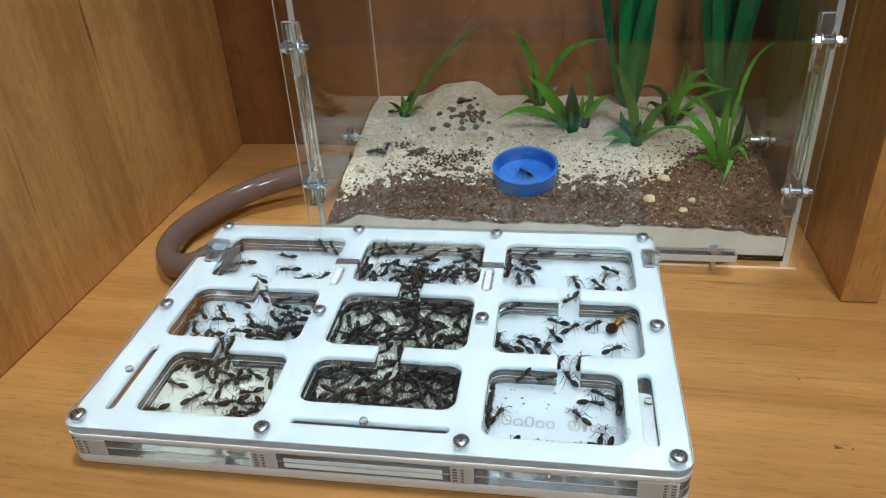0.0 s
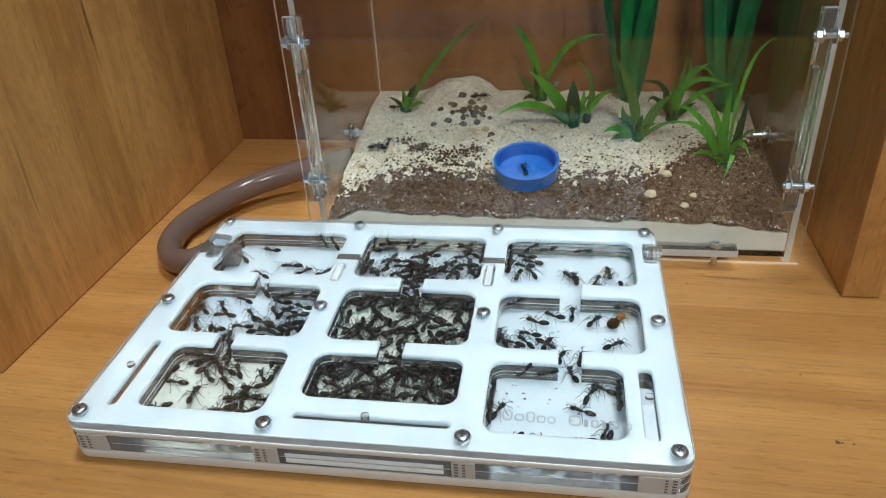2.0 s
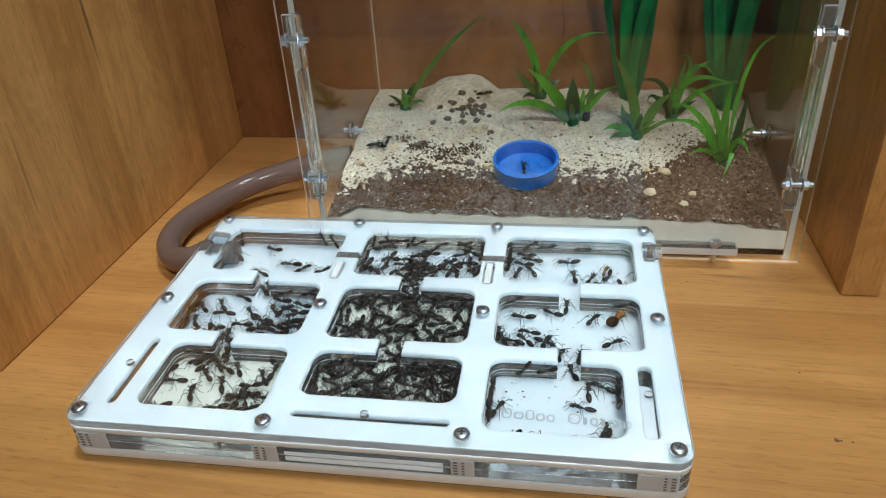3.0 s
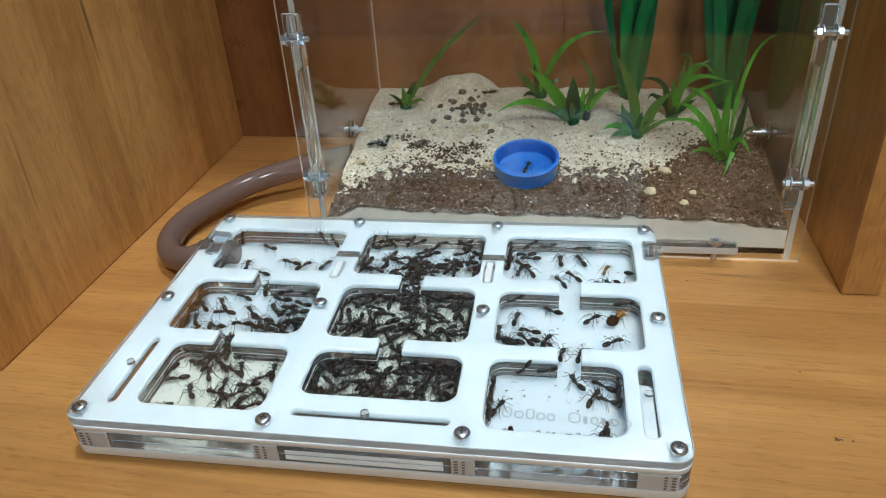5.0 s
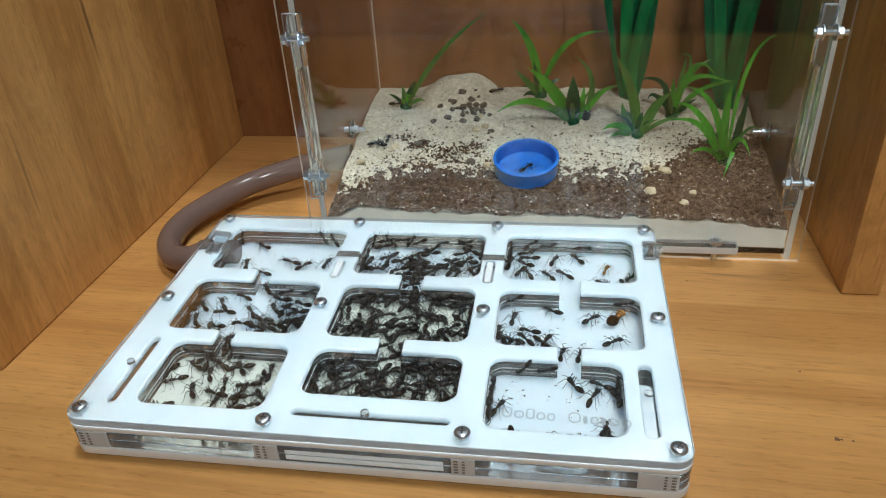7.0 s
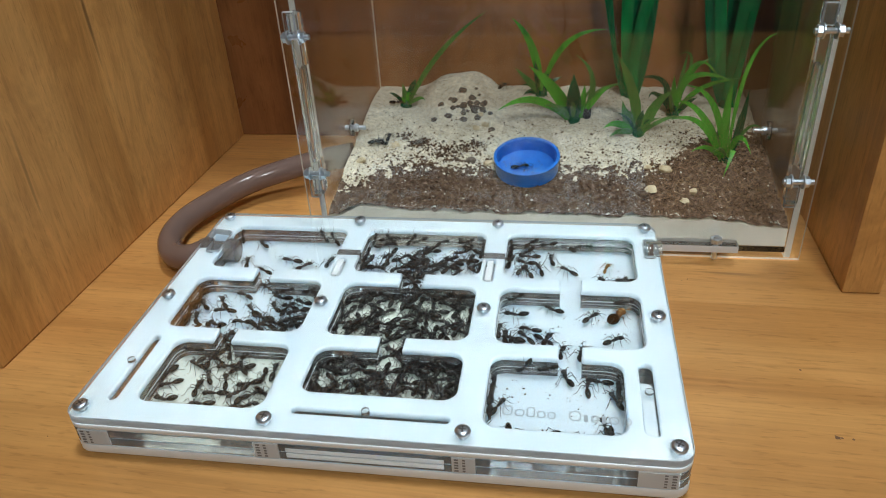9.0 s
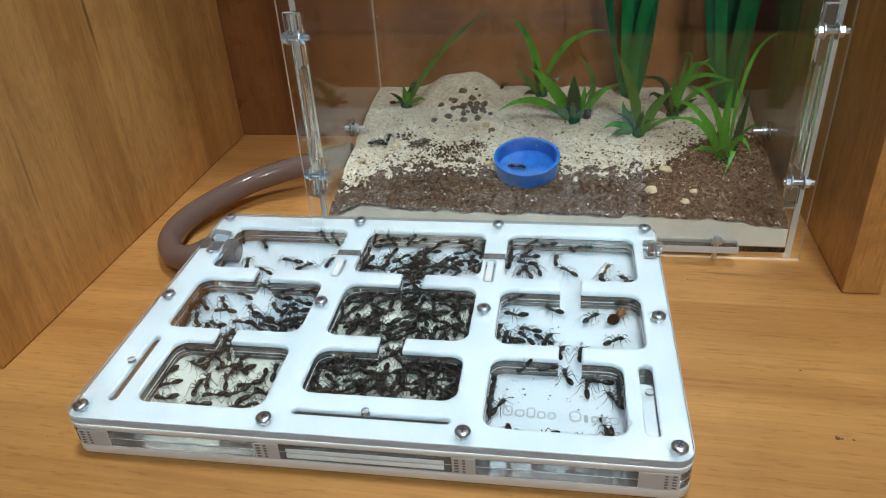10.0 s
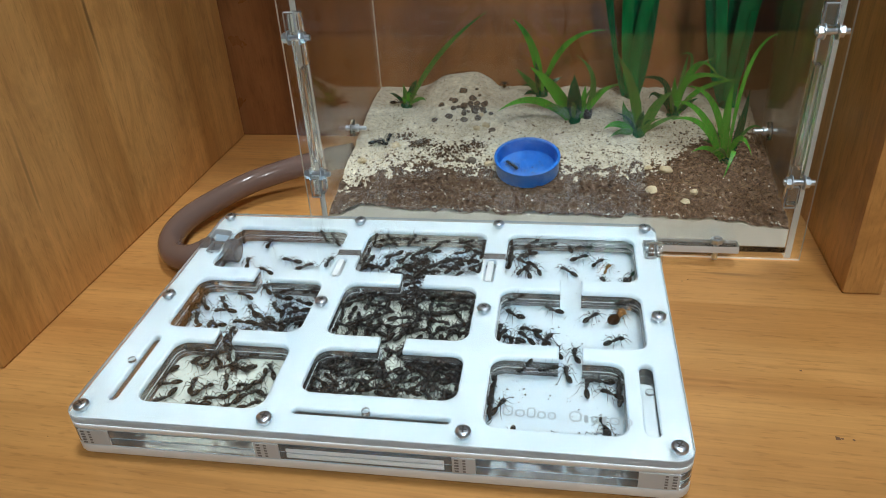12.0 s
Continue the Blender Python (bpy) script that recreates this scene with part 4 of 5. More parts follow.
plant(156.0, 273.0, "green plastic grass plant with two long curved leaves", [
    (0.1, -6.2, 2.0, 29.7, -18.3, 3.0, 47.3, 5.2, "L"),
    (0.4, 13.5, 2.0, 30.9, 37.8, 4.0, 39.5, 3.6, "L"),
    (-0.6, -7.3, -2.0, 9.7, -15.8, -5.0, 19.3, 4.4, "Y"),
    (0.1, -2.5, -1.0, 12.2, -4.0, 0.0, 21.9, 4.6, "D"),
    (1.8, 6.2, 0.0, 8.2, 12.0, 2.0, 11.1, 4.0, "D"),
    (-1.7, -6.5, -2.0, 3.5, -10.9, -5.0, 2.0, 3.0, "D")], 1)
plant(211.8, 225.5, "olive green plastic plant with broad leaves", [
    (-0.5, -4.5, 2.0, 24.4, -14.2, 2.0, 46.0, 6.4, "Y"),
    (2.7, 8.0, -1.0, 17.4, 16.5, -2.0, 26.8, 5.6, "Y"),
    (-2.2, -11.7, -4.0, 8.6, -19.8, -9.0, 7.5, 4.0, "L"),
    (-1.6, -6.4, 2.0, 9.5, -9.2, 4.0, 18.8, 5.2, "Y"),
    (-1.6, -9.6, -5.0, 4.6, -15.9, -10.0, 3.3, 3.4, "Y"),
    (2.8, 12.8, 2.0, 8.3, 23.8, 4.0, 9.9, 2.4, "Y"),
    (0.3, 0.9, 0.0, 8.7, 2.1, 2.0, 14.3, 4.6, "D"),
    (0.9, 5.0, -2.0, 6.2, 9.1, -5.0, 8.4, 3.2, "Y")], 2)
plant(232.6, 246.0, "green plastic grass plant with thin arching leaves", [
    (1.7, 7.5, -4.0, 24.6, 31.0, -9.0, 22.7, 3.5, "L"),
    (-2.0, -6.8, 2.0, 20.0, -22.2, 0.0, 22.1, 3.2, "D"),
    (2.4, 7.3, 3.0, 22.9, 20.1, 6.0, 32.7, 2.7, "L"),
    (-0.2, 3.0, 2.0, 21.9, 5.2, 3.0, 36.0, 2.9, "Y"),
    (3.7, 13.5, -2.0, 17.3, 36.5, -4.0, 23.9, 2.9, "L"),
    (0.5, -0.8, -2.0, 12.3, -1.6, -3.0, 25.0, 4.5, "L"),
    (-2.0, -3.5, 0.0, 10.6, -7.0, 0.0, 20.0, 4.2, "D"),
    (-0.8, 9.5, 2.0, 29.8, 23.4, 2.0, 21.5, 2.2, "L"),
    (-0.1, -10.5, -3.0, 14.4, -15.0, -6.0, 12.8, 2.5, "D"),
    (2.4, 6.9, -3.0, 9.0, 11.6, -6.0, 13.5, 3.2, "D"),
    (0.4, 7.8, 4.0, 31.1, -0.3, 6.0, 33.5, 1.8, "Y")], 3)
plant(255.4, 200.8, "bright green glossy plastic grass plant in dark soil", [
    (-0.8, -2.1, 2.0, 25.7, -0.7, 4.0, 43.7, 4.3, "L"),
    (-1.3, -9.4, -0.0, 32.0, -24.5, -0.0, 42.8, 3.4, "L"),
    (-2.8, -15.2, -2.0, 27.8, -31.2, -6.0, 36.6, 3.4, "L"),
    (-3.3, -15.6, -4.0, 23.7, -31.7, -9.0, 27.8, 3.1, "L"),
    (-1.3, -10.8, -8.0, 12.3, -20.7, -16.0, 13.5, 2.8, "L"),
    (0.9, 1.2, -9.0, 11.0, -3.5, -17.0, -0.4, 3.0, "L"),
    (0.8, 3.9, -6.0, 17.2, 9.3, -13.0, 11.0, 2.8, "L"),
    (1.9, 5.5, 3.0, 21.0, 7.7, 5.0, 38.6, 4.8, "D"),
    (1.6, 6.5, 10.0, 48.8, 21.2, 16.0, 64.4, 2.4, "L"),
    (1.9, 8.1, -0.0, 19.1, 15.0, -3.0, 20.7, 1.8, "Y"),
    (-2.0, -6.9, 2.0, 15.6, -10.4, 4.0, 23.0, 3.0, "Y"),
    (1.4, 3.9, 2.0, 15.7, 4.4, 4.0, 26.2, 3.1, "D"),
    (-0.8, -4.0, 3.0, 12.0, -4.0, 5.0, 18.8, 3.3, "D")], 4)
plant(72.8, 256.2, "green plastic sprig with one long leaf", [
    (1.6, 22.6, 0.0, 33.3, 52.4, 0.0, 58.6, 3.2, "Y"),
    (0.8, 4.4, 0.0, 11.5, 7.7, 0.0, 18.0, 5.0, "D"),
    (-0.6, -5.3, 0.0, 7.1, -9.6, -2.0, 10.0, 2.2, "D"),
    (0.1, 8.9, -3.0, 6.8, 13.6, -6.0, 6.4, 2.4, "Y"),
    (-0.6, -0.3, 1.0, 8.2, -1.5, 2.0, 14.4, 3.6, "Y")], 5)
plant(209.5, 272.0, "tall dark green plastic ribbon plant with upright leaves", [
    (1.5, -4.2, 0.0, 36.1, -5.5, -4.0, 95.9, 7.4, "M"),
    (4.2, 2.8, -2.0, 39.9, 15.2, -6.0, 95.5, 7.0, "M"),
    (-4.6, -12.1, 2.0, 39.0, -17.9, 2.0, 95.3, 3.2, "R"),
    (-0.5, -11.0, 2.0, 32.3, -22.6, 2.0, 92.6, 2.8, "R"),
    (2.8, 7.4, 2.0, 35.4, 9.0, 2.0, 94.5, 8.0, "R"),
    (0.8, 0.6, 2.0, 38.8, 3.8, 2.0, 91.8, 7.6, "R"),
    (3.4, 2.4, -4.0, 47.0, 12.2, -6.0, 78.2, 4.4, "M")], 6, True)
plant(263.0, 260.0, "tall dark green plastic ribbon plant with upright leaves", [
    (1.4, -10.0, 0.0, 34.3, -18.5, 2.0, 97.2, 6.4, "R"),
    (2.6, -6.1, -2.0, 34.8, -13.1, -4.0, 100.7, 6.4, "M"),
    (3.9, 1.9, -4.0, 32.1, 5.9, -8.0, 95.3, 7.6, "M"),
    (5.0, 5.5, 0.0, 37.3, 13.5, 0.0, 96.5, 6.6, "M"),
    (3.2, 1.0, 3.0, 30.0, -1.7, 4.0, 90.8, 8.6, "R"),
    (0.7, -6.5, 3.0, 30.0, -12.2, 4.0, 73.7, 7.4, "R"),
    (5.0, 4.5, -5.0, 25.9, 7.0, -7.0, 57.9, 4.6, "M")], 7, True)


# ---------- ants ----------
def lump(bm, cx, cy, cz, rx, ry, rz, taper=0.0, u=10, v=7):
    r = bmesh.ops.create_uvsphere(bm, u_segments=u, v_segments=v, radius=1.0, matrix=Matrix.Rotation(radians(90), 4, "Y"))
    for w in r["verts"]:
        k = 1 + taper * w.co.x
        w.co = Vector((cx + w.co.x * rx, cy + w.co.y * ry * k, cz + w.co.z * rz * k)) * MM
    return bm


def stick(points, radii, name, mat, sides=5):
    bm = B()
    pts = [Vector(p) * MM for p in points]
    rows = []
    for i, p in enumerate(pts):
        d = (pts[min(i + 1, len(pts) - 1)] - pts[max(i - 1, 0)]).normalized()
        s = d.cross(Vector((0.3, 0.2, 1))).normalized()
        w = s.cross(d)
        rows.append([bm.verts.new(p + radii[i] * MM * (math.cos(2 * math.pi * k / sides) * s + math.sin(2 * math.pi * k / sides) * w)) for k in range(sides)])
    for a, b in zip(rows, rows[1:]):
        for k in range(sides):
            bm.faces.new((a[k], a[(k + 1) % sides], b[(k + 1) % sides], b[k]))
    bm.faces.new(rows[0])
    bm.faces.new(rows[-1][::-1])
    return mesh_of(name, bm, mat, True)


def ant_prototype(name, label, seed, body=M_ANT, rear=M_ANT_G, leg=M_LEG, rear_size=(1.0, 1.0), front_size=1.0):
    """Head towards +x, feet at z = 0, about 10 mm long; rear_size: how long and how thick the gaster is."""
    rnd = random.Random(seed)
    e = thing(name, 0, 0, 0, label, "ant")
    long, thick = rear_size
    g = lump(B(), -0.98 - 2.15 * long, 0, 1.5, 2.15 * long, 0.97 * thick, 0.93 * thick, 0.08, 12, 8)
    lump(g, -0.80, 0, 1.42, 0.20, 0.26, 0.46, 0, 8, 5)
    lump(g, -1.05, 0, 1.22, 0.30, 0.16, 0.16, 0, 6, 4)
    bend = Matrix.Translation((-0.0008, 0, 0.0013)) @ Euler((0, radians(rnd.uniform(-16, 14)), radians(rnd.uniform(-20, 20)))).to_matrix().to_4x4() @ Matrix.Translation((0.0008, 0, -0.0013))
    bmesh.ops.transform(g, matrix=bend, verts=g.verts)
    part("gaster", g, rear, e, "", True)
    f = front_size
    th = lump(B(), 0.05, 0, 1.50, 0.95, 0.55 * f, 0.60 * f, 0.1)
    lump(th, 1.15, 0, 1.72, 0.95, 0.74 * f, 0.74 * f, -0.1)
    lump(th, 1.95, 0, 1.70, 0.28, 0.22, 0.24, 0, 6, 4)
    part("thorax", th, body, e, "", True)
    hd = lump(B(), 2.95, 0, 1.68, 1.08, 0.98 * f, 0.74 * f, -0.2, 12, 8)
    for s in (1, -1):
        lump(hd, 3.92, 0.26 * s, 1.45, 0.40, 0.17, 0.15, 0, 6, 4)
        lump(hd, 2.95, 0.74 * s * f, 1.88, 0.20, 0.12, 0.16, 0, 6, 4)
    nod = Matrix.Translation((0.002, 0, 0.0017)) @ Euler((0, radians(rnd.uniform(-4, 22)), radians(rnd.uniform(-22, 22)))).to_matrix().to_4x4() @ Matrix.Translation((-0.002, 0, -0.0017))
    bmesh.ops.transform(hd, matrix=nod, verts=hd.verts)
    part("head", hd, body, e, "", True)
    for s in (1, -1):
        w, k = rnd.uniform(-0.5, 0.5), rnd.uniform(0.7, 1.25)
        ob = part("antenna", stick([(1.6, 0.35 * s, 0.2), (2.3, 1.35 * s * k, 0.75), (3.4 + w, 1.75 * s * k, 0.15), (4.4 + w, 1.5 * s * k, -0.7)], (0.10, 0.10, 0.10, 0.12), "antenna", leg), None, e)
        ob.matrix_local = Matrix.Translation((0.002, 0, 0.0017)) @ nod.to_3x3().to_4x4()
        for x0, reach, back in ((1.55, 2.4, 2.7), (0.85, 3.3, -0.3), (0.15, 3.2, -3.7)):
            j = rnd.uniform(-1.1, 1.1)
            hip = Vector((x0, 0.35 * s, 1.30))
            knee = Vector((x0 + back * 0.42 + j * 0.4, (0.55 * reach) * s, rnd.uniform(2.3, 3.0)))
            shin = Vector((x0 + back * 0.85 + j * 0.8, reach * 0.88 * s, 0.55))
            foot = Vector((x0 + back * 1.05 + j, (reach + 0.6) * s, 0.06))
            ob = part("leg", stick([p - hip for p in (hip, hip.lerp(knee, 0.5) + Vector((0, 0, 0.18)), knee, shin, foot)], (0.10, 0.155, 0.105, 0.08, 0.05), "leg", leg), None, e)
            ob.location = hip * MM
    return e


WORKER = [ant_prototype("black_ant", "black worker ant with thin legs and antennae", k) for k in range(9)]
BROWN = ant_prototype("brown_ant", "brownish young worker ant", 9, M_YOUNG, M_YOUNG, M_YOUNG)
CALLOW_A = ant_prototype("amber_ant", "amber-coloured newly hatched worker ant", 12, M_AMBER, M_AMBER, M_AMBER, (0.85, 0.8))
QUEEN_A = ant_prototype("queen_ant", "large amber-brown queen ant with a swollen gaster", 15, M_AMBER, M_AMBER_D, M_AMBER, (1.22, 1.95), 1.6)
spare = list(WORKER)
pick = random.Random(21)


def place_ant(m, proto=None, group="black worker ants", size=None):
    src = proto or pick.choice(WORKER)
    k = size or pick.uniform(1.06, 1.20)
    if proto is None and spare:
        ob = spare.pop()
        ob.matrix_world = m
    else:
        ob = copy_thing(src, m)
    tagged(ob, group=group)
    ob.scale = (k, k, k)
    return ob


def floor_z(x, y):
    """The chamber floor at a place in millimetres: plaster pads lie in three chambers."""
    pads = ((15.8, 64.7, 7.9, 44), (76.2, 134.8, 18.2, 44), (76.2, 134.8, 52.2, 89.2))
    return Z_FLOOR + (0.0007 if any(a < x < b and c < y < d for a, b, c, d in pads) else 0.0001)


def on_floor(x, y, a, lift=0.0):
    return pose(x * MM, y * MM, floor_z(x, y) + lift, 0, 0, a)


# ---------- ants that walk: seconds, millimetres and heading ----------
WALKS = {}
WALKS['a1'] = [(0, 156.9, 127.2, 156), (3, 157.4, 126.9, 165), (6, 156.1, 127.5, 184), (9, 156.0, 127.4, 180), (12, 154.9, 129.4, 201)]
WALKS['a2'] = [(0, 157.4, 117.8, 126), (3, 157.6, 118.0, 129), (6, 156.4, 115.5, 128), (9, 156.0, 114.3, 126), (12, 155.9, 114.4, 114)]
WALKS['U'] = [(0, 176.5, 101.0, -136), (0.75, 175.9, 105.0, -193), (1.5, 175.4, 109.1, -249), (3, 174.7, 125.3, -182), (4.5, 171.9, 125.7, -243), (6, 169.2, 126.1, -303), (9, 166.5, 124.8, -267), (12, 179.5, 128.2, -328)]
WALKS['Y'] = [(0, 178.5, 114.9, 98), (3, 177.7, 113.7, 91), (5, 180.7, 126.9, 106), (6, 180.0, 126.3, 109), (7, 178.8, 128.1, 116), (9, 174.2, 137.1, 122), (12, 174.7, 137.8, 95)]
WALKS['Z'] = [(0, 176.7, 79.5, 50), (1.5, 177.2, 86.0, 96), (3, 174.5, 90.5, 95), (5, 171.4, 108.9, 133), (6, 168.9, 108.7, 138), (7, 165.8, 113.1, 141), (9, 161.5, 117.3, 117), (12, 159.7, 117.8, 126)]
WALKS['W'] = [(0, 188.5, 113.8, 124), (3, 185.3, 112.7, 62), (5, 177.0, 113.5, 136), (5.5, 176.1, 115.2, 82), (6, 175.2, 116.9, 28), (6.5, 174.0, 115.9, 86), (7, 172.8, 114.9, 144), (9, 174.4, 116.6, 144), (12, 174.2, 116.6, 141)]
WALKS['T'] = [(0, 195.5, 125.6, -34), (1.5, 194.3, 120.0, -77), (3, 193.2, 114.3, -119), (4, 193.7, 111.0, -170), (5, 194.2, 107.7, -221), (9, 193.4, 106.3, -183), (9.75, 190.6, 109.8, -244), (10.5, 187.9, 113.3, -304), (12, 187.6, 124.3, -310)]
WALKS['S'] = [(0, 206.5, 119.9, 80), (3, 205.6, 117.7, 73), (4, 205.3, 117.1, 15), (5, 205.0, 116.5, -43), (6, 204.8, 115.9, -101), (7.5, 202.4, 112.9, -140), (9, 200.0, 109.9, -180), (10.5, 201.5, 112.2, -240), (12, 202.9, 114.5, -300)]
WALKS['mr1'] = [(0, 169.7, 73.3, 115), (1.5, 164.3, 77.7, 140), (3, 155.6, 80.8, 170), (4.5, 153.5, 79.4, 107), (6, 151.3, 78.0, 44), (7.5, 151.8, 79.3, 109), (9, 152.2, 80.5, 173), (12, 151.4, 80.7, 139)]
WALKS['mr3'] = [(0, 170.6, 83.0, 152), (3, 168.0, 84.7, 147), (6, 167.8, 85.7, 142), (9, 168.0, 85.4, 143), (12, 167.9, 85.5, 142)]
WALKS['mr4'] = [(0, 185.7, 82.3, 43), (3, 185.3, 81.6, 54), (6, 184.6, 81.0, 39), (9, 184.1, 81.1, 45), (12, 184.0, 81.4, 46)]
WALKS['b1'] = [(0, 176.0, 46.8, 113), (3, 176.7, 46.8, 104), (6, 178.3, 38.3, 121), (9, 174.2, 41.8, 109), (12, 174.2, 44.2, 98)]
WALKS['b2'] = [(0, 184.3, 34.6, -18), (1.5, 183.4, 35.9, 32), (3, 182.6, 37.2, 81), (6, 184.8, 32.0, 44), (9, 182.1, 37.9, 79), (12, 181.6, 37.9, 79)]
WALKS['b3'] = [(0, 187.8, 39.1, 151), (3, 187.9, 39.6, 150), (6, 187.6, 39.7, 150), (9, 186.3, 40.8, 174), (12, 186.8, 41.4, 177)]
WALKS['b4'] = [(0, 187.3, 18.7, 70), (3, 188.2, 17.7, 69), (6, 187.9, 17.5, 62), (9, 187.8, 18.3, 94), (12, 187.3, 18.6, 100)]
WALKS['b7'] = [(0, 179.6, 26.9, 129), (3, 180.0, 27.9, 165), (5, 189.3, 31.9, 159), (6, 193.0, 34.5, 135), (9, 191.9, 31.9, 114), (12, 190.5, 35.0, 153)]
WALKS['tl0'] = [(0, 34.2, 128.3, 163), (1, 22.6, 130.3, 166), (3, 26.5, 128.4, 157), (6, 21.7, 129.7, 146), (9, 19.9, 130.4, 128), (12, 22.4, 131.6, 87)]
WALKS['tl1'] = [(0, 39.3, 116.2, -176), (3, 39.6, 115.5, -183), (6, 39.1, 116.8, -205), (9, 39.3, 116.5, -195), (12, 39.0, 116.5, -197)]
WALKS['tl2'] = [(0, 48.3, 109.4, 33), (3, 47.4, 112.0, 51), (6, 46.8, 114.2, 51), (9, 47.4, 111.9, 48), (12, 47.5, 111.8, 42)]
WALKS['tl3'] = [(0, 57.8, 110.6, 62), (3, 57.8, 110.8, 42), (6, 57.2, 115.9, 77), (9, 58.8, 115.5, 79), (12, 58.1, 116.3, 79)]
WALKS['tl4'] = [(0, 14.1, 121.0, -154), (1.5, 13.5, 121.8, -212), (3, 10.1, 121.7, -215), (5, 18.6, 111.9, -255), (6, 18.1, 112.4, -252), (9, 17.8, 113.2, -247), (12, 17.9, 113.1, -247)]
WALKS['tl5'] = [(0, 26.9, 107.4, 154), (3, 27.0, 107.5, 153), (6, 27.6, 106.4, 169), (9, 28.5, 107.1, 154), (12, 29.1, 107.3, 151)]
WALKS['tl6'] = [(0, 35.6, 97.7, -150), (3, 37.8, 94.2, -120), (6, 37.3, 95.7, -115), (9, 36.6, 96.1, -131), (12, 36.3, 95.6, -132)]
WALKS['L1'] = [(0, 20.8, 30.1, 162), (3, 20.5, 28.1, 183), (6, 20.9, 29.0, 204), (9, 19.9, 24.6, 209), (12, 19.0, 24.6, 199)]
WALKS['L1b'] = [(0, 15.3, 37.0, -106), (3, 15.6, 32.9, -95), (6, 15.7, 33.7, -96), (9, 16.2, 30.3, -99), (12, 16.0, 30.3, -104)]
WALKS['L2'] = [(0, 24.5, 42.0, -155), (3, 25.3, 41.0, -140), (4.5, 25.5, 39.0, -181), (6, 25.6, 37.0, -223), (9, 26.1, 36.3, -211), (12, 26.3, 36.6, -203)]
WALKS['L3'] = [(0, 32.1, 22.6, 45), (3, 30.7, 21.4, 102), (6, 30.2, 21.7, 117), (9, 32.2, 22.7, 90), (12, 29.4, 24.0, 95)]
WALKS['L4'] = [(0, 33.0, 34.5, 131), (3, 32.6, 32.3, 124), (6, 33.5, 32.5, 104), (9, 34.2, 29.4, 114), (12, 34.6, 22.9, 49)]
WALKS['L5'] = [(0, 38.6, 37.9, 170), (3, 38.2, 37.2, 162), (6, 35.4, 39.2, 144), (9, 39.0, 36.7, 196), (12, 38.0, 36.2, 212)]
WALKS['L6'] = [(0, 44.8, 34.3, -166), (1.5, 42.8, 31.1, -210), (3, 40.8, 27.9, -254), (6, 43.8, 37.8, -188), (9, 45.5, 35.0, -160), (12, 45.7, 35.6, -173)]
WALKS['L7'] = [(0, 53.1, 27.9, -169), (3, 52.4, 27.7, -179), (6, 51.2, 27.1, -177), (9, 51.5, 26.9, -166), (12, 51.4, 26.7, -169)]
WALKS['L8'] = [(0, 50.0, 38.7, 146), (3, 55.7, 33.6, 116), (4, 55.8, 33.1, 169), (5, 55.9, 32.6, 222), (6, 56.0, 32.1, 275), (9, 56.2, 32.6, 271), (12, 56.0, 32.4, 271)]
WALKS['L9'] = [(0, 40.1, 28.9, 107), (3, 53.5, 20.1, 121), (5, 42.0, 26.9, 101), (6, 42.3, 26.8, 104), (9, 41.9, 28.5, 118), (12, 41.9, 28.7, 116)]
WALKS['L10'] = [(0, 41.4, 20.1, -176), (3, 49.3, 22.1, -166), (5, 40.5, 22.2, -195), (6, 40.0, 22.1, -200), (9, 39.9, 20.8, -175), (12, 41.1, 18.4, -166)]
WALKS['L11'] = [(0, 54.7, 16.9, -163), (3, 43.3, 14.8, -167), (4, 43.6, 15.3, -225), (5, 43.9, 15.8, -283), (6, 44.2, 16.3, -341), (7, 41.8, 15.8, -286), (8, 39.4, 15.3, -231), (9, 37.1, 14.8, -177), (12, 35.6, 14.5, -177)]
WALKS['L12'] = [(0, 45.8, 46.4, -169), (3, 45.2, 46.5, -174), (6, 44.7, 45.8, -163), (9, 45.9, 44.9, -155), (12, 44.4, 42.5, -164)]
WALKS['L13'] = [(0, 57.1, 44.7, 64), (3, 55.0, 47.6, 94), (6, 55.4, 48.1, 129), (9, 55.1, 47.3, 156), (12, 54.4, 48.2, 156)]
WALKS['L15'] = [(0, 19.7, 15.2, -175), (6, 22.1, 11.8, -175), (9, 22.0, 15.7, -187), (12, 21.8, 16.6, -138)]
WALKS['g1'] = [(0, 32.9, 58.6, 100), (3, 30.5, 59.1, 100), (6, 32.4, 51.5, 99), (9, 31.4, 56.0, 77), (12, 30.9, 58.7, 80)]
WALKS['g2'] = [(0, 29.2, 57.0, 121), (3, 29.4, 55.6, 107), (6, 26.8, 55.1, 124), (9, 30.6, 50.4, 91), (12, 31.9, 51.4, 150)]
WALKS['mr11'] = [(0, 171.8, 56.6, 72), (3, 171.9, 56.8, 73), (6, 172.2, 56.5, 75), (9, 172.0, 56.9, 75), (12, 170.6, 57.0, 95)]
WALKS['mr10'] = [(0, 179.5, 56.6, 74), (3, 179.5, 56.2, 74), (6, 179.3, 56.5, 68), (9, 179.6, 56.5, 74), (12, 177.3, 55.4, 95)]
STILL_MR = [(158.6, 71.0, 158), (193.0, 65.7, 33), (157.4, 65.0, 132), (165.7, 64.4, 67), (146.0, 68.5, 87), (152.1, 63.7, 175)]
STILL_TR = [(147.3, 123.2, 78)]
STILL_BR = [(149.7, 25.0, 60)]
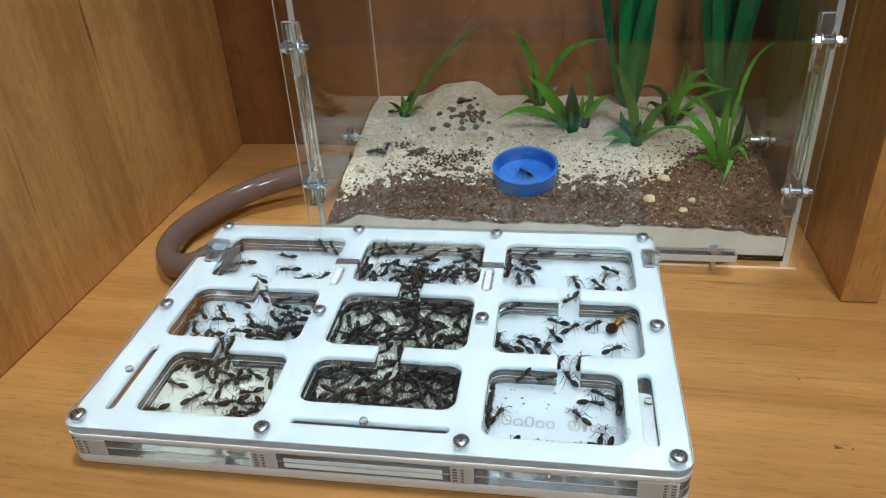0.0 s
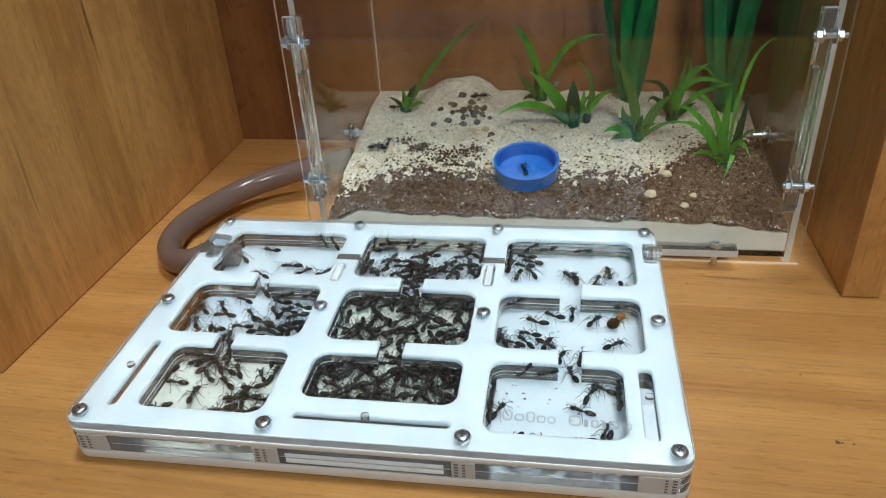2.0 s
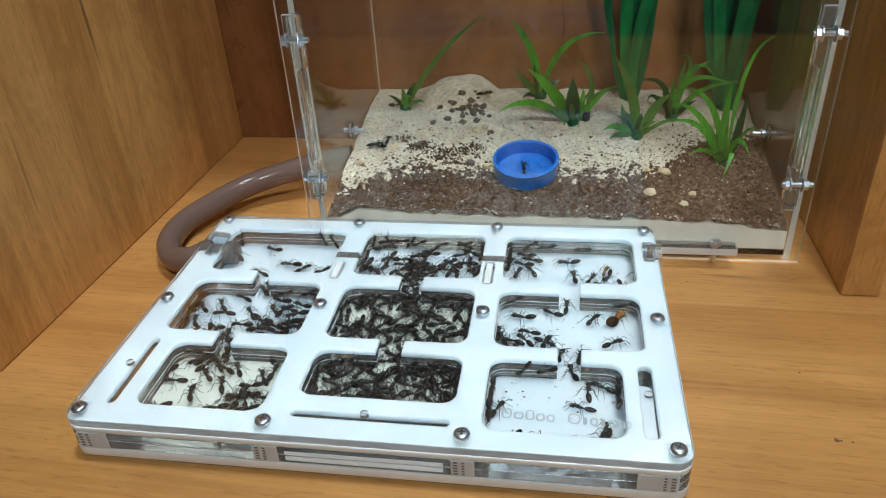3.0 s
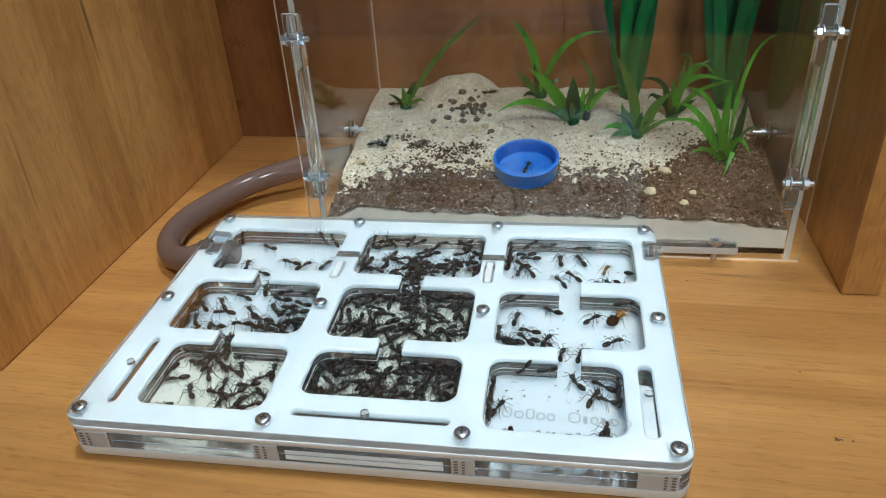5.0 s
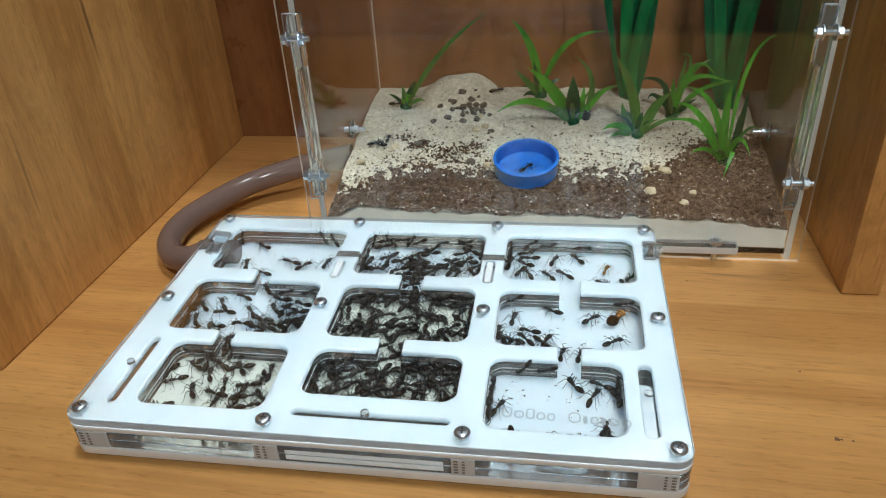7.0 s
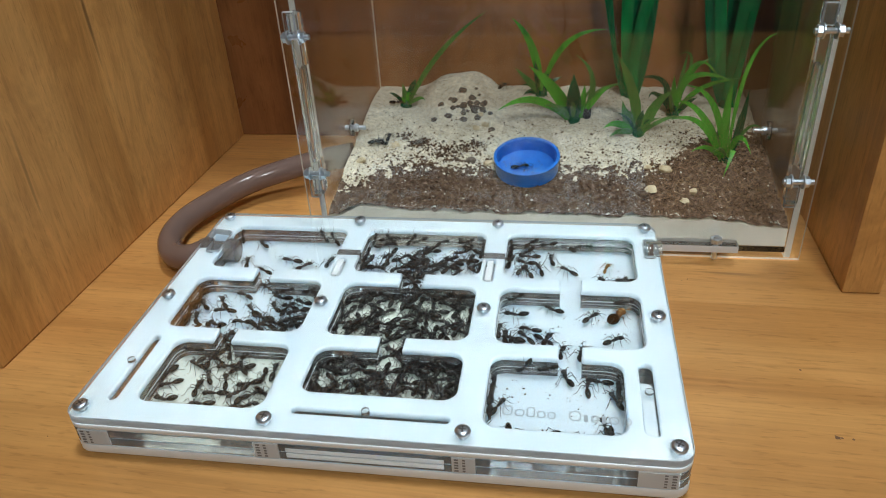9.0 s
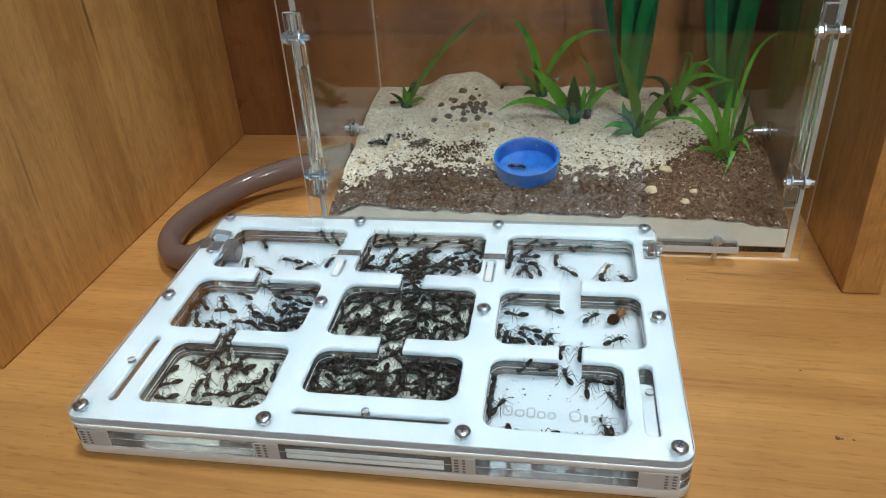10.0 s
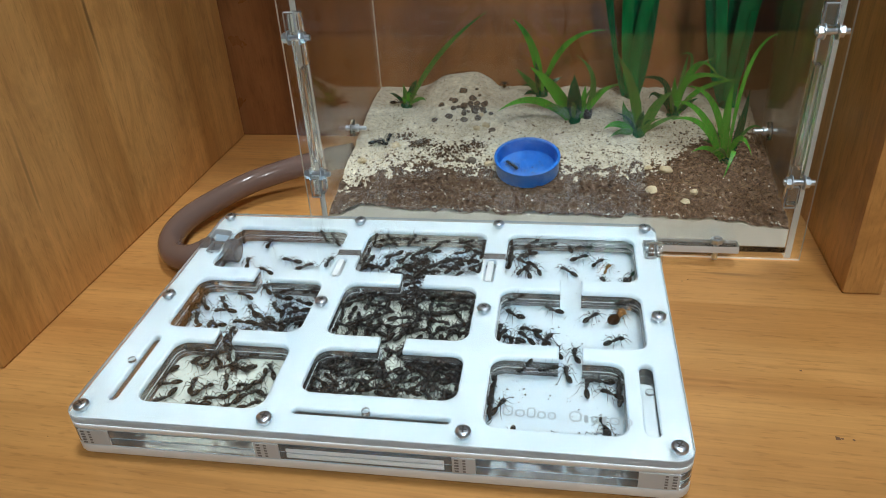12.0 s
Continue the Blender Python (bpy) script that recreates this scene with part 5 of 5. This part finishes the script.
STILL_ML = [(18.7, 80.3, 119), (11.4, 76.5, 124), (27.3, 85.3, 164), (34.6, 75.6, 136), (22.2, 73.5, -166), (12.2, 66.3, 109), (22.6, 63.4, 155), (33.7, 65.7, 171), (45.5, 76.0, 122), (51.3, 78.9, 170), (45.6, 84.2, 157), (54.4, 67.5, -153), (45.1, 64.9, 174), (56.0, 75.0, -151), (56.1, 91.0, 153), (49.2, 66.1, 154), (56.4, 81.7, 153), (56.0, 69.4, -152), (41.2, 70.1, 166)]
STILL_TM = [(83.2, 133.6, 22), (88.0, 120.8, 81), (78.2, 115.5, -131), (84.6, 113.6, -161), (94.6, 112.3, -152), (105.0, 128.0, -155), (103.9, 120.4, -20), (107.7, 128.7, 154), (104.8, 116.9, -143), (123.2, 129.1, -155), (126.3, 121.1, -163), (117.8, 114.3, 174), (130.8, 117.6, -133), (119.5, 120.2, 147), (78.6, 115.3, 75), (127.0, 132.3, 151), (101.7, 105.5, -151), (103.0, 99.8, 27), (104.1, 100.4, 109)]
ON_WALL = [(164.5, 136, 11.5, 179), (182.2, 136, 11.5, -1), (156.7, 136, 14.0, 32), (152.0, 89.5, 13.6, -155), (198.6, 89.5, 13.0, 24), (158.2, 44.2, 13.3, -138), (166.9, 44.2, 15.6, -165), (112.7, 136, 11.4, 21), (124.9, 136, 12.2, 16), (92.8, 136, 14.9, 14), (97.4, 136, 12.4, 46), (86.5, 136, 12.0, 126), (51.7, 136, 12.5, 109), (57.1, 136, 11.5, 110), (7.9, 136, 11.6, 75), (22.5, 44.2, 14.6, 180), (78.4, 136, 11.8, 80)]
QUEEN = (195.8, 82.6, 71)
CALLOW = (192.0, 119.7, 71)
WALKERS = {name: place_ant(on_floor(*steps[0][1:])) for name, steps in WALKS.items()}
for still in (STILL_MR, STILL_TR, STILL_BR, STILL_ML, STILL_TM):
    for i, (x, y, a) in enumerate(still):
        place_ant(on_floor(x, y, a, 0.0004 * (i % 3)))
for x, y, z, a in ON_WALL:
    place_ant(pose(x * MM, (y - 0.8) * MM, min(max(z - 0.6, 9.0), 12.0) * MM, 90, 0, 0) @ pose(0, 0, 0, 0, 0, a), size=0.95)
side = random.Random(4)
# ants that climb the side walls: x of the wall, which way it faces, and how far along it
for x, face, y0, y1, n, proto in ((7.0, 90, 58, 86, 11, BROWN), (145.6, 90, 17, 39, 5, None), (194.9, -90, 28, 41, 4, None), (145.6, 90, 119, 134, 4, None),
                                  (134.9, -90, 104, 133, 4, None), (76.1, 90, 104, 132, 2, None), (76.1, 90, 24, 40, 3, None), (76.1, 90, 58, 84, 3, None), (134.9, -90, 58, 84, 4, None),
                                  (134.9, -90, 22, 40, 3, None), (64.9, -90, 58, 84, 3, None), (6.2, 90, 104, 128, 1, None)):
    for i in range(n):
        y = y0 + (y1 - y0) * (i + side.uniform(0.2, 0.8)) / n
        place_ant(pose(x * MM, y * MM, side.uniform(9.5, 11.5) * MM, 0, face, 0) @ pose(0, 0, 0, 0, 0, side.choice((90, -90)) + side.uniform(-35, 35)), proto, "brownish young ants" if proto else "black worker ants", 0.95)
# ants that climb the back walls of the crowded chambers
for x0, x1, y, n in ((79, 97, 89.5, 4), (113, 132, 89.5, 5), (79, 97, 44.2, 5), (113, 132, 44.2, 6), (79, 132, 136, 3), (42, 62, 89.5, 2)):
    for i in range(n):
        place_ant(pose((x0 + (x1 - x0) * (i + side.uniform(0.2, 0.8)) / n) * MM, (y - 0.5) * MM, side.uniform(9.4, 11.6) * MM, 90, 0, 0) @ pose(0, 0, 0, 0, 0, side.uniform(-40, 40) + side.choice((0, 180))), size=0.95)
QUEEN_A.matrix_world = on_floor(*QUEEN)
QUEEN_A.scale = (1.28, 1.28, 1.28)
CALLOW_A.matrix_world = on_floor(*CALLOW)
BROWN.matrix_world = on_floor(14.0, 60.0, 60)
tagged(BROWN, group="brownish young ants")
# the crowds in the two middle chambers and their passages
CROWD = []
crowd = random.Random(33)


def crowd_in(x0, x1, y0, y1, n, apart=4.3, upper=0.3):
    """n ants over a part of the floor; some of them climb over the others."""
    made, tries = [], 0
    while len(made) < n and tries < 8000:
        tries += 1
        x, y = crowd.uniform(x0 + 2.0, x1 - 2.0), crowd.uniform(y0 + 1.0, y1 - 1.5)
        level = 1 if len(made) > n * (1 - upper) else 0
        if any((x - q[0]) ** 2 + (y - q[1]) ** 2 < apart ** 2 for q in made if q[2] == level):
            continue
        made.append((x, y, level))
        a = crowd.uniform(0, 360)
        lift = (0.0, 0.0014)[level] + crowd.uniform(0, 0.0003)
        CROWD.append((place_ant(on_floor(x, y, a, lift)), x, y, a, lift))


crowd_in(76, 135, 18, 43.5, 60, 4.4, 0.3)
crowd_in(76, 135, 52, 88, 62, 5.2, 0.25)
crowd_in(99, 111, 43, 53, 3)
crowd_in(99.5, 110.5, 86, 99, 6, 3.4)
crowd_in(77, 134, 104, 126, 14, 6.0)
crowd_in(97, 117, 104, 122, 8, 4.0)
crowd_in(38, 65, 56, 80, 9, 5.0)
crowd_in(146, 153, 60, 67, 3)
crowd_in(150, 192, 9, 13, 5)
crowd_in(36, 64, 9, 24, 6, 5.0)
crowd_in(18, 62, 33, 43, 5, 5.5)
crowd_in(31, 39.5, 43, 54, 3, 3.4)
crowd_in(12, 62, 54, 62, 6, 6.0)
crowd_in(31, 39.5, 88, 99, 2, 4.0)
crowd_in(147, 158, 112, 133, 3, 5.0)
crowd_in(186, 203, 101, 112, 2, 6.0)
crowd_in(152, 172, 55, 66, 2, 6.0)
# crumbs of debris on the white floors
bits = []
for x0, x1, y0, y1, n in ((150, 202, 104, 134, 26), (150, 203, 60, 86, 18), (172, 179, 88, 100, 12), (150, 192, 20, 43, 12), (12, 62, 106, 134, 34), (18, 62, 18, 42, 8)):
    for i in range(n):
        x, y = crowd.uniform(x0, x1), crowd.uniform(y0, y1)
        bits.append((x * MM, y * MM, floor_z(x, y) + 0.00012, 0.0001 + 0.00035 * crowd.random() ** 3))
scatter("floor_debris", bits, M_CLOD, "dark debris crumbs on the chamber floors", "debris", 0.6)
specks_on = [(rng.uniform(0.22, 0.55), rng.uniform(-0.1, 0.14), 0.0001, rng.uniform(0.0002, 0.0005)) for i in range(9)] + [(rng.uniform(-0.06, 0.0), rng.uniform(-0.12, 0.2), 0.0001, rng.uniform(0.0002, 0.0004)) for i in range(7)]
scatter("desk_specks", specks_on, M_CLOD, "dark crumbs on the desk top", "debris", 0.4)
scatter("wood_flecks", [(0.2700, 0.0294, 0.00002, 0.0012), (0.2712, 0.0293, 0.00002, 0.0008), (0.2750, 0.0290, 0.00002, 0.0009), (0.2659, 0.0653, 0.00002, 0.0006), (0.2277, 0.1258, 0.00002, 0.0005)], M_BROWN, "small brown flecks in the desk top", "flecks", 0.08)
# ants in the tank
for x, y, a in (((69.7, 216.9, 100), (63.9, 211.8, 20), (68.3, 254.9, 5), (65.7, 209.7, 140))):
    place_ant(pose(x * MM, y * MM, height(x * MM, y * MM) + 0.0004, 8, 0, a))
CAP_ANT = place_ant(dish.matrix_world @ pose(0, 0.0005, 0.0016, 0, 0, 80))
MOUND_ANT = place_ant(pose(0.113, 0.272, height(0.113, 0.272) + 0.0003, 0, 0, 0))


# ---------- what moves ----------
def stride(ant, steps):
    """Swing the six legs in two threes while the ant is on its way."""
    legs = [o for o in ant.children if o.name.startswith("leg")]
    for i, leg in enumerate(legs):
        hip = leg.location.copy()
        rows, sign = [], 1 if i in (0, 2, 4) else -1
        for (t0, x0, y0, a0), (t1, x1, y1, a1) in zip(steps, steps[1:]):
            way = math.hypot(x1 - x0, y1 - y0) + abs(a1 - a0) * 0.05
            count = min(max(int(way / 1.5), 1), 10)
            for k in range(count):
                rows.append((t0 + (t1 - t0) * k / count, pose(*hip, 0, 0, sign * min(14, way * 4) * (1 if k % 2 else -1))))
        rows.append((12.0, pose(*hip)))
        walk(leg, rows)


def motions():
    for name, steps in WALKS.items():
        rows = [(t, on_floor(x, y, a)) for t, x, y, a in steps]
        if rows[-1][0] < 12:
            rows.append((12.0, rows[-1][1]))
        walk(WALKERS[name], rows)
        stride(WALKERS[name], steps)
    shift = random.Random(8)
    for ob, x, y, a, lift in CROWD:
        rows, px, py, pa = [], x, y, a
        for t in (0.0, 2.4, 4.8, 7.2, 9.6, 12.0):
            rows.append((t, on_floor(px, py, pa, lift)))
            px, py, pa = x + shift.uniform(-1.1, 1.1), y + shift.uniform(-0.9, 0.9), pa + shift.uniform(-28, 28)
        walk(ob, rows)
    base = dish.matrix_world
    walk(CAP_ANT, [(0.0, base @ pose(0.0, 0.002, 0.0016, 0, 0, 150)), (2.5, base @ pose(-0.001, 0.001, 0.0016, 0, 0, 110)), (6.0, base @ pose(0.001, 0.0, 0.0016, 0, 0, 70)),
                   (9.0, base @ pose(-0.003, -0.001, 0.0016, 0, 0, 20)), (12.0, base @ pose(-0.008, 0.0, 0.0016, 0, 0, -40))])
    rows = []
    for t, x, y, a in ((0.0, 111.5, 256.0, 30), (1.5, 117.5, 258.0, 10), (3.0, 122.5, 263.0, 25), (6.0, 126.0, 268.0, 20), (8.0, 131.0, 276.0, 45), (12.0, 132.0, 283.0, 85)):
        rows.append((t, pose(x * MM, y * MM, height(x * MM, y * MM) + 0.0003, 0, 0, a)))
    walk(MOUND_ANT, rows)


motions()
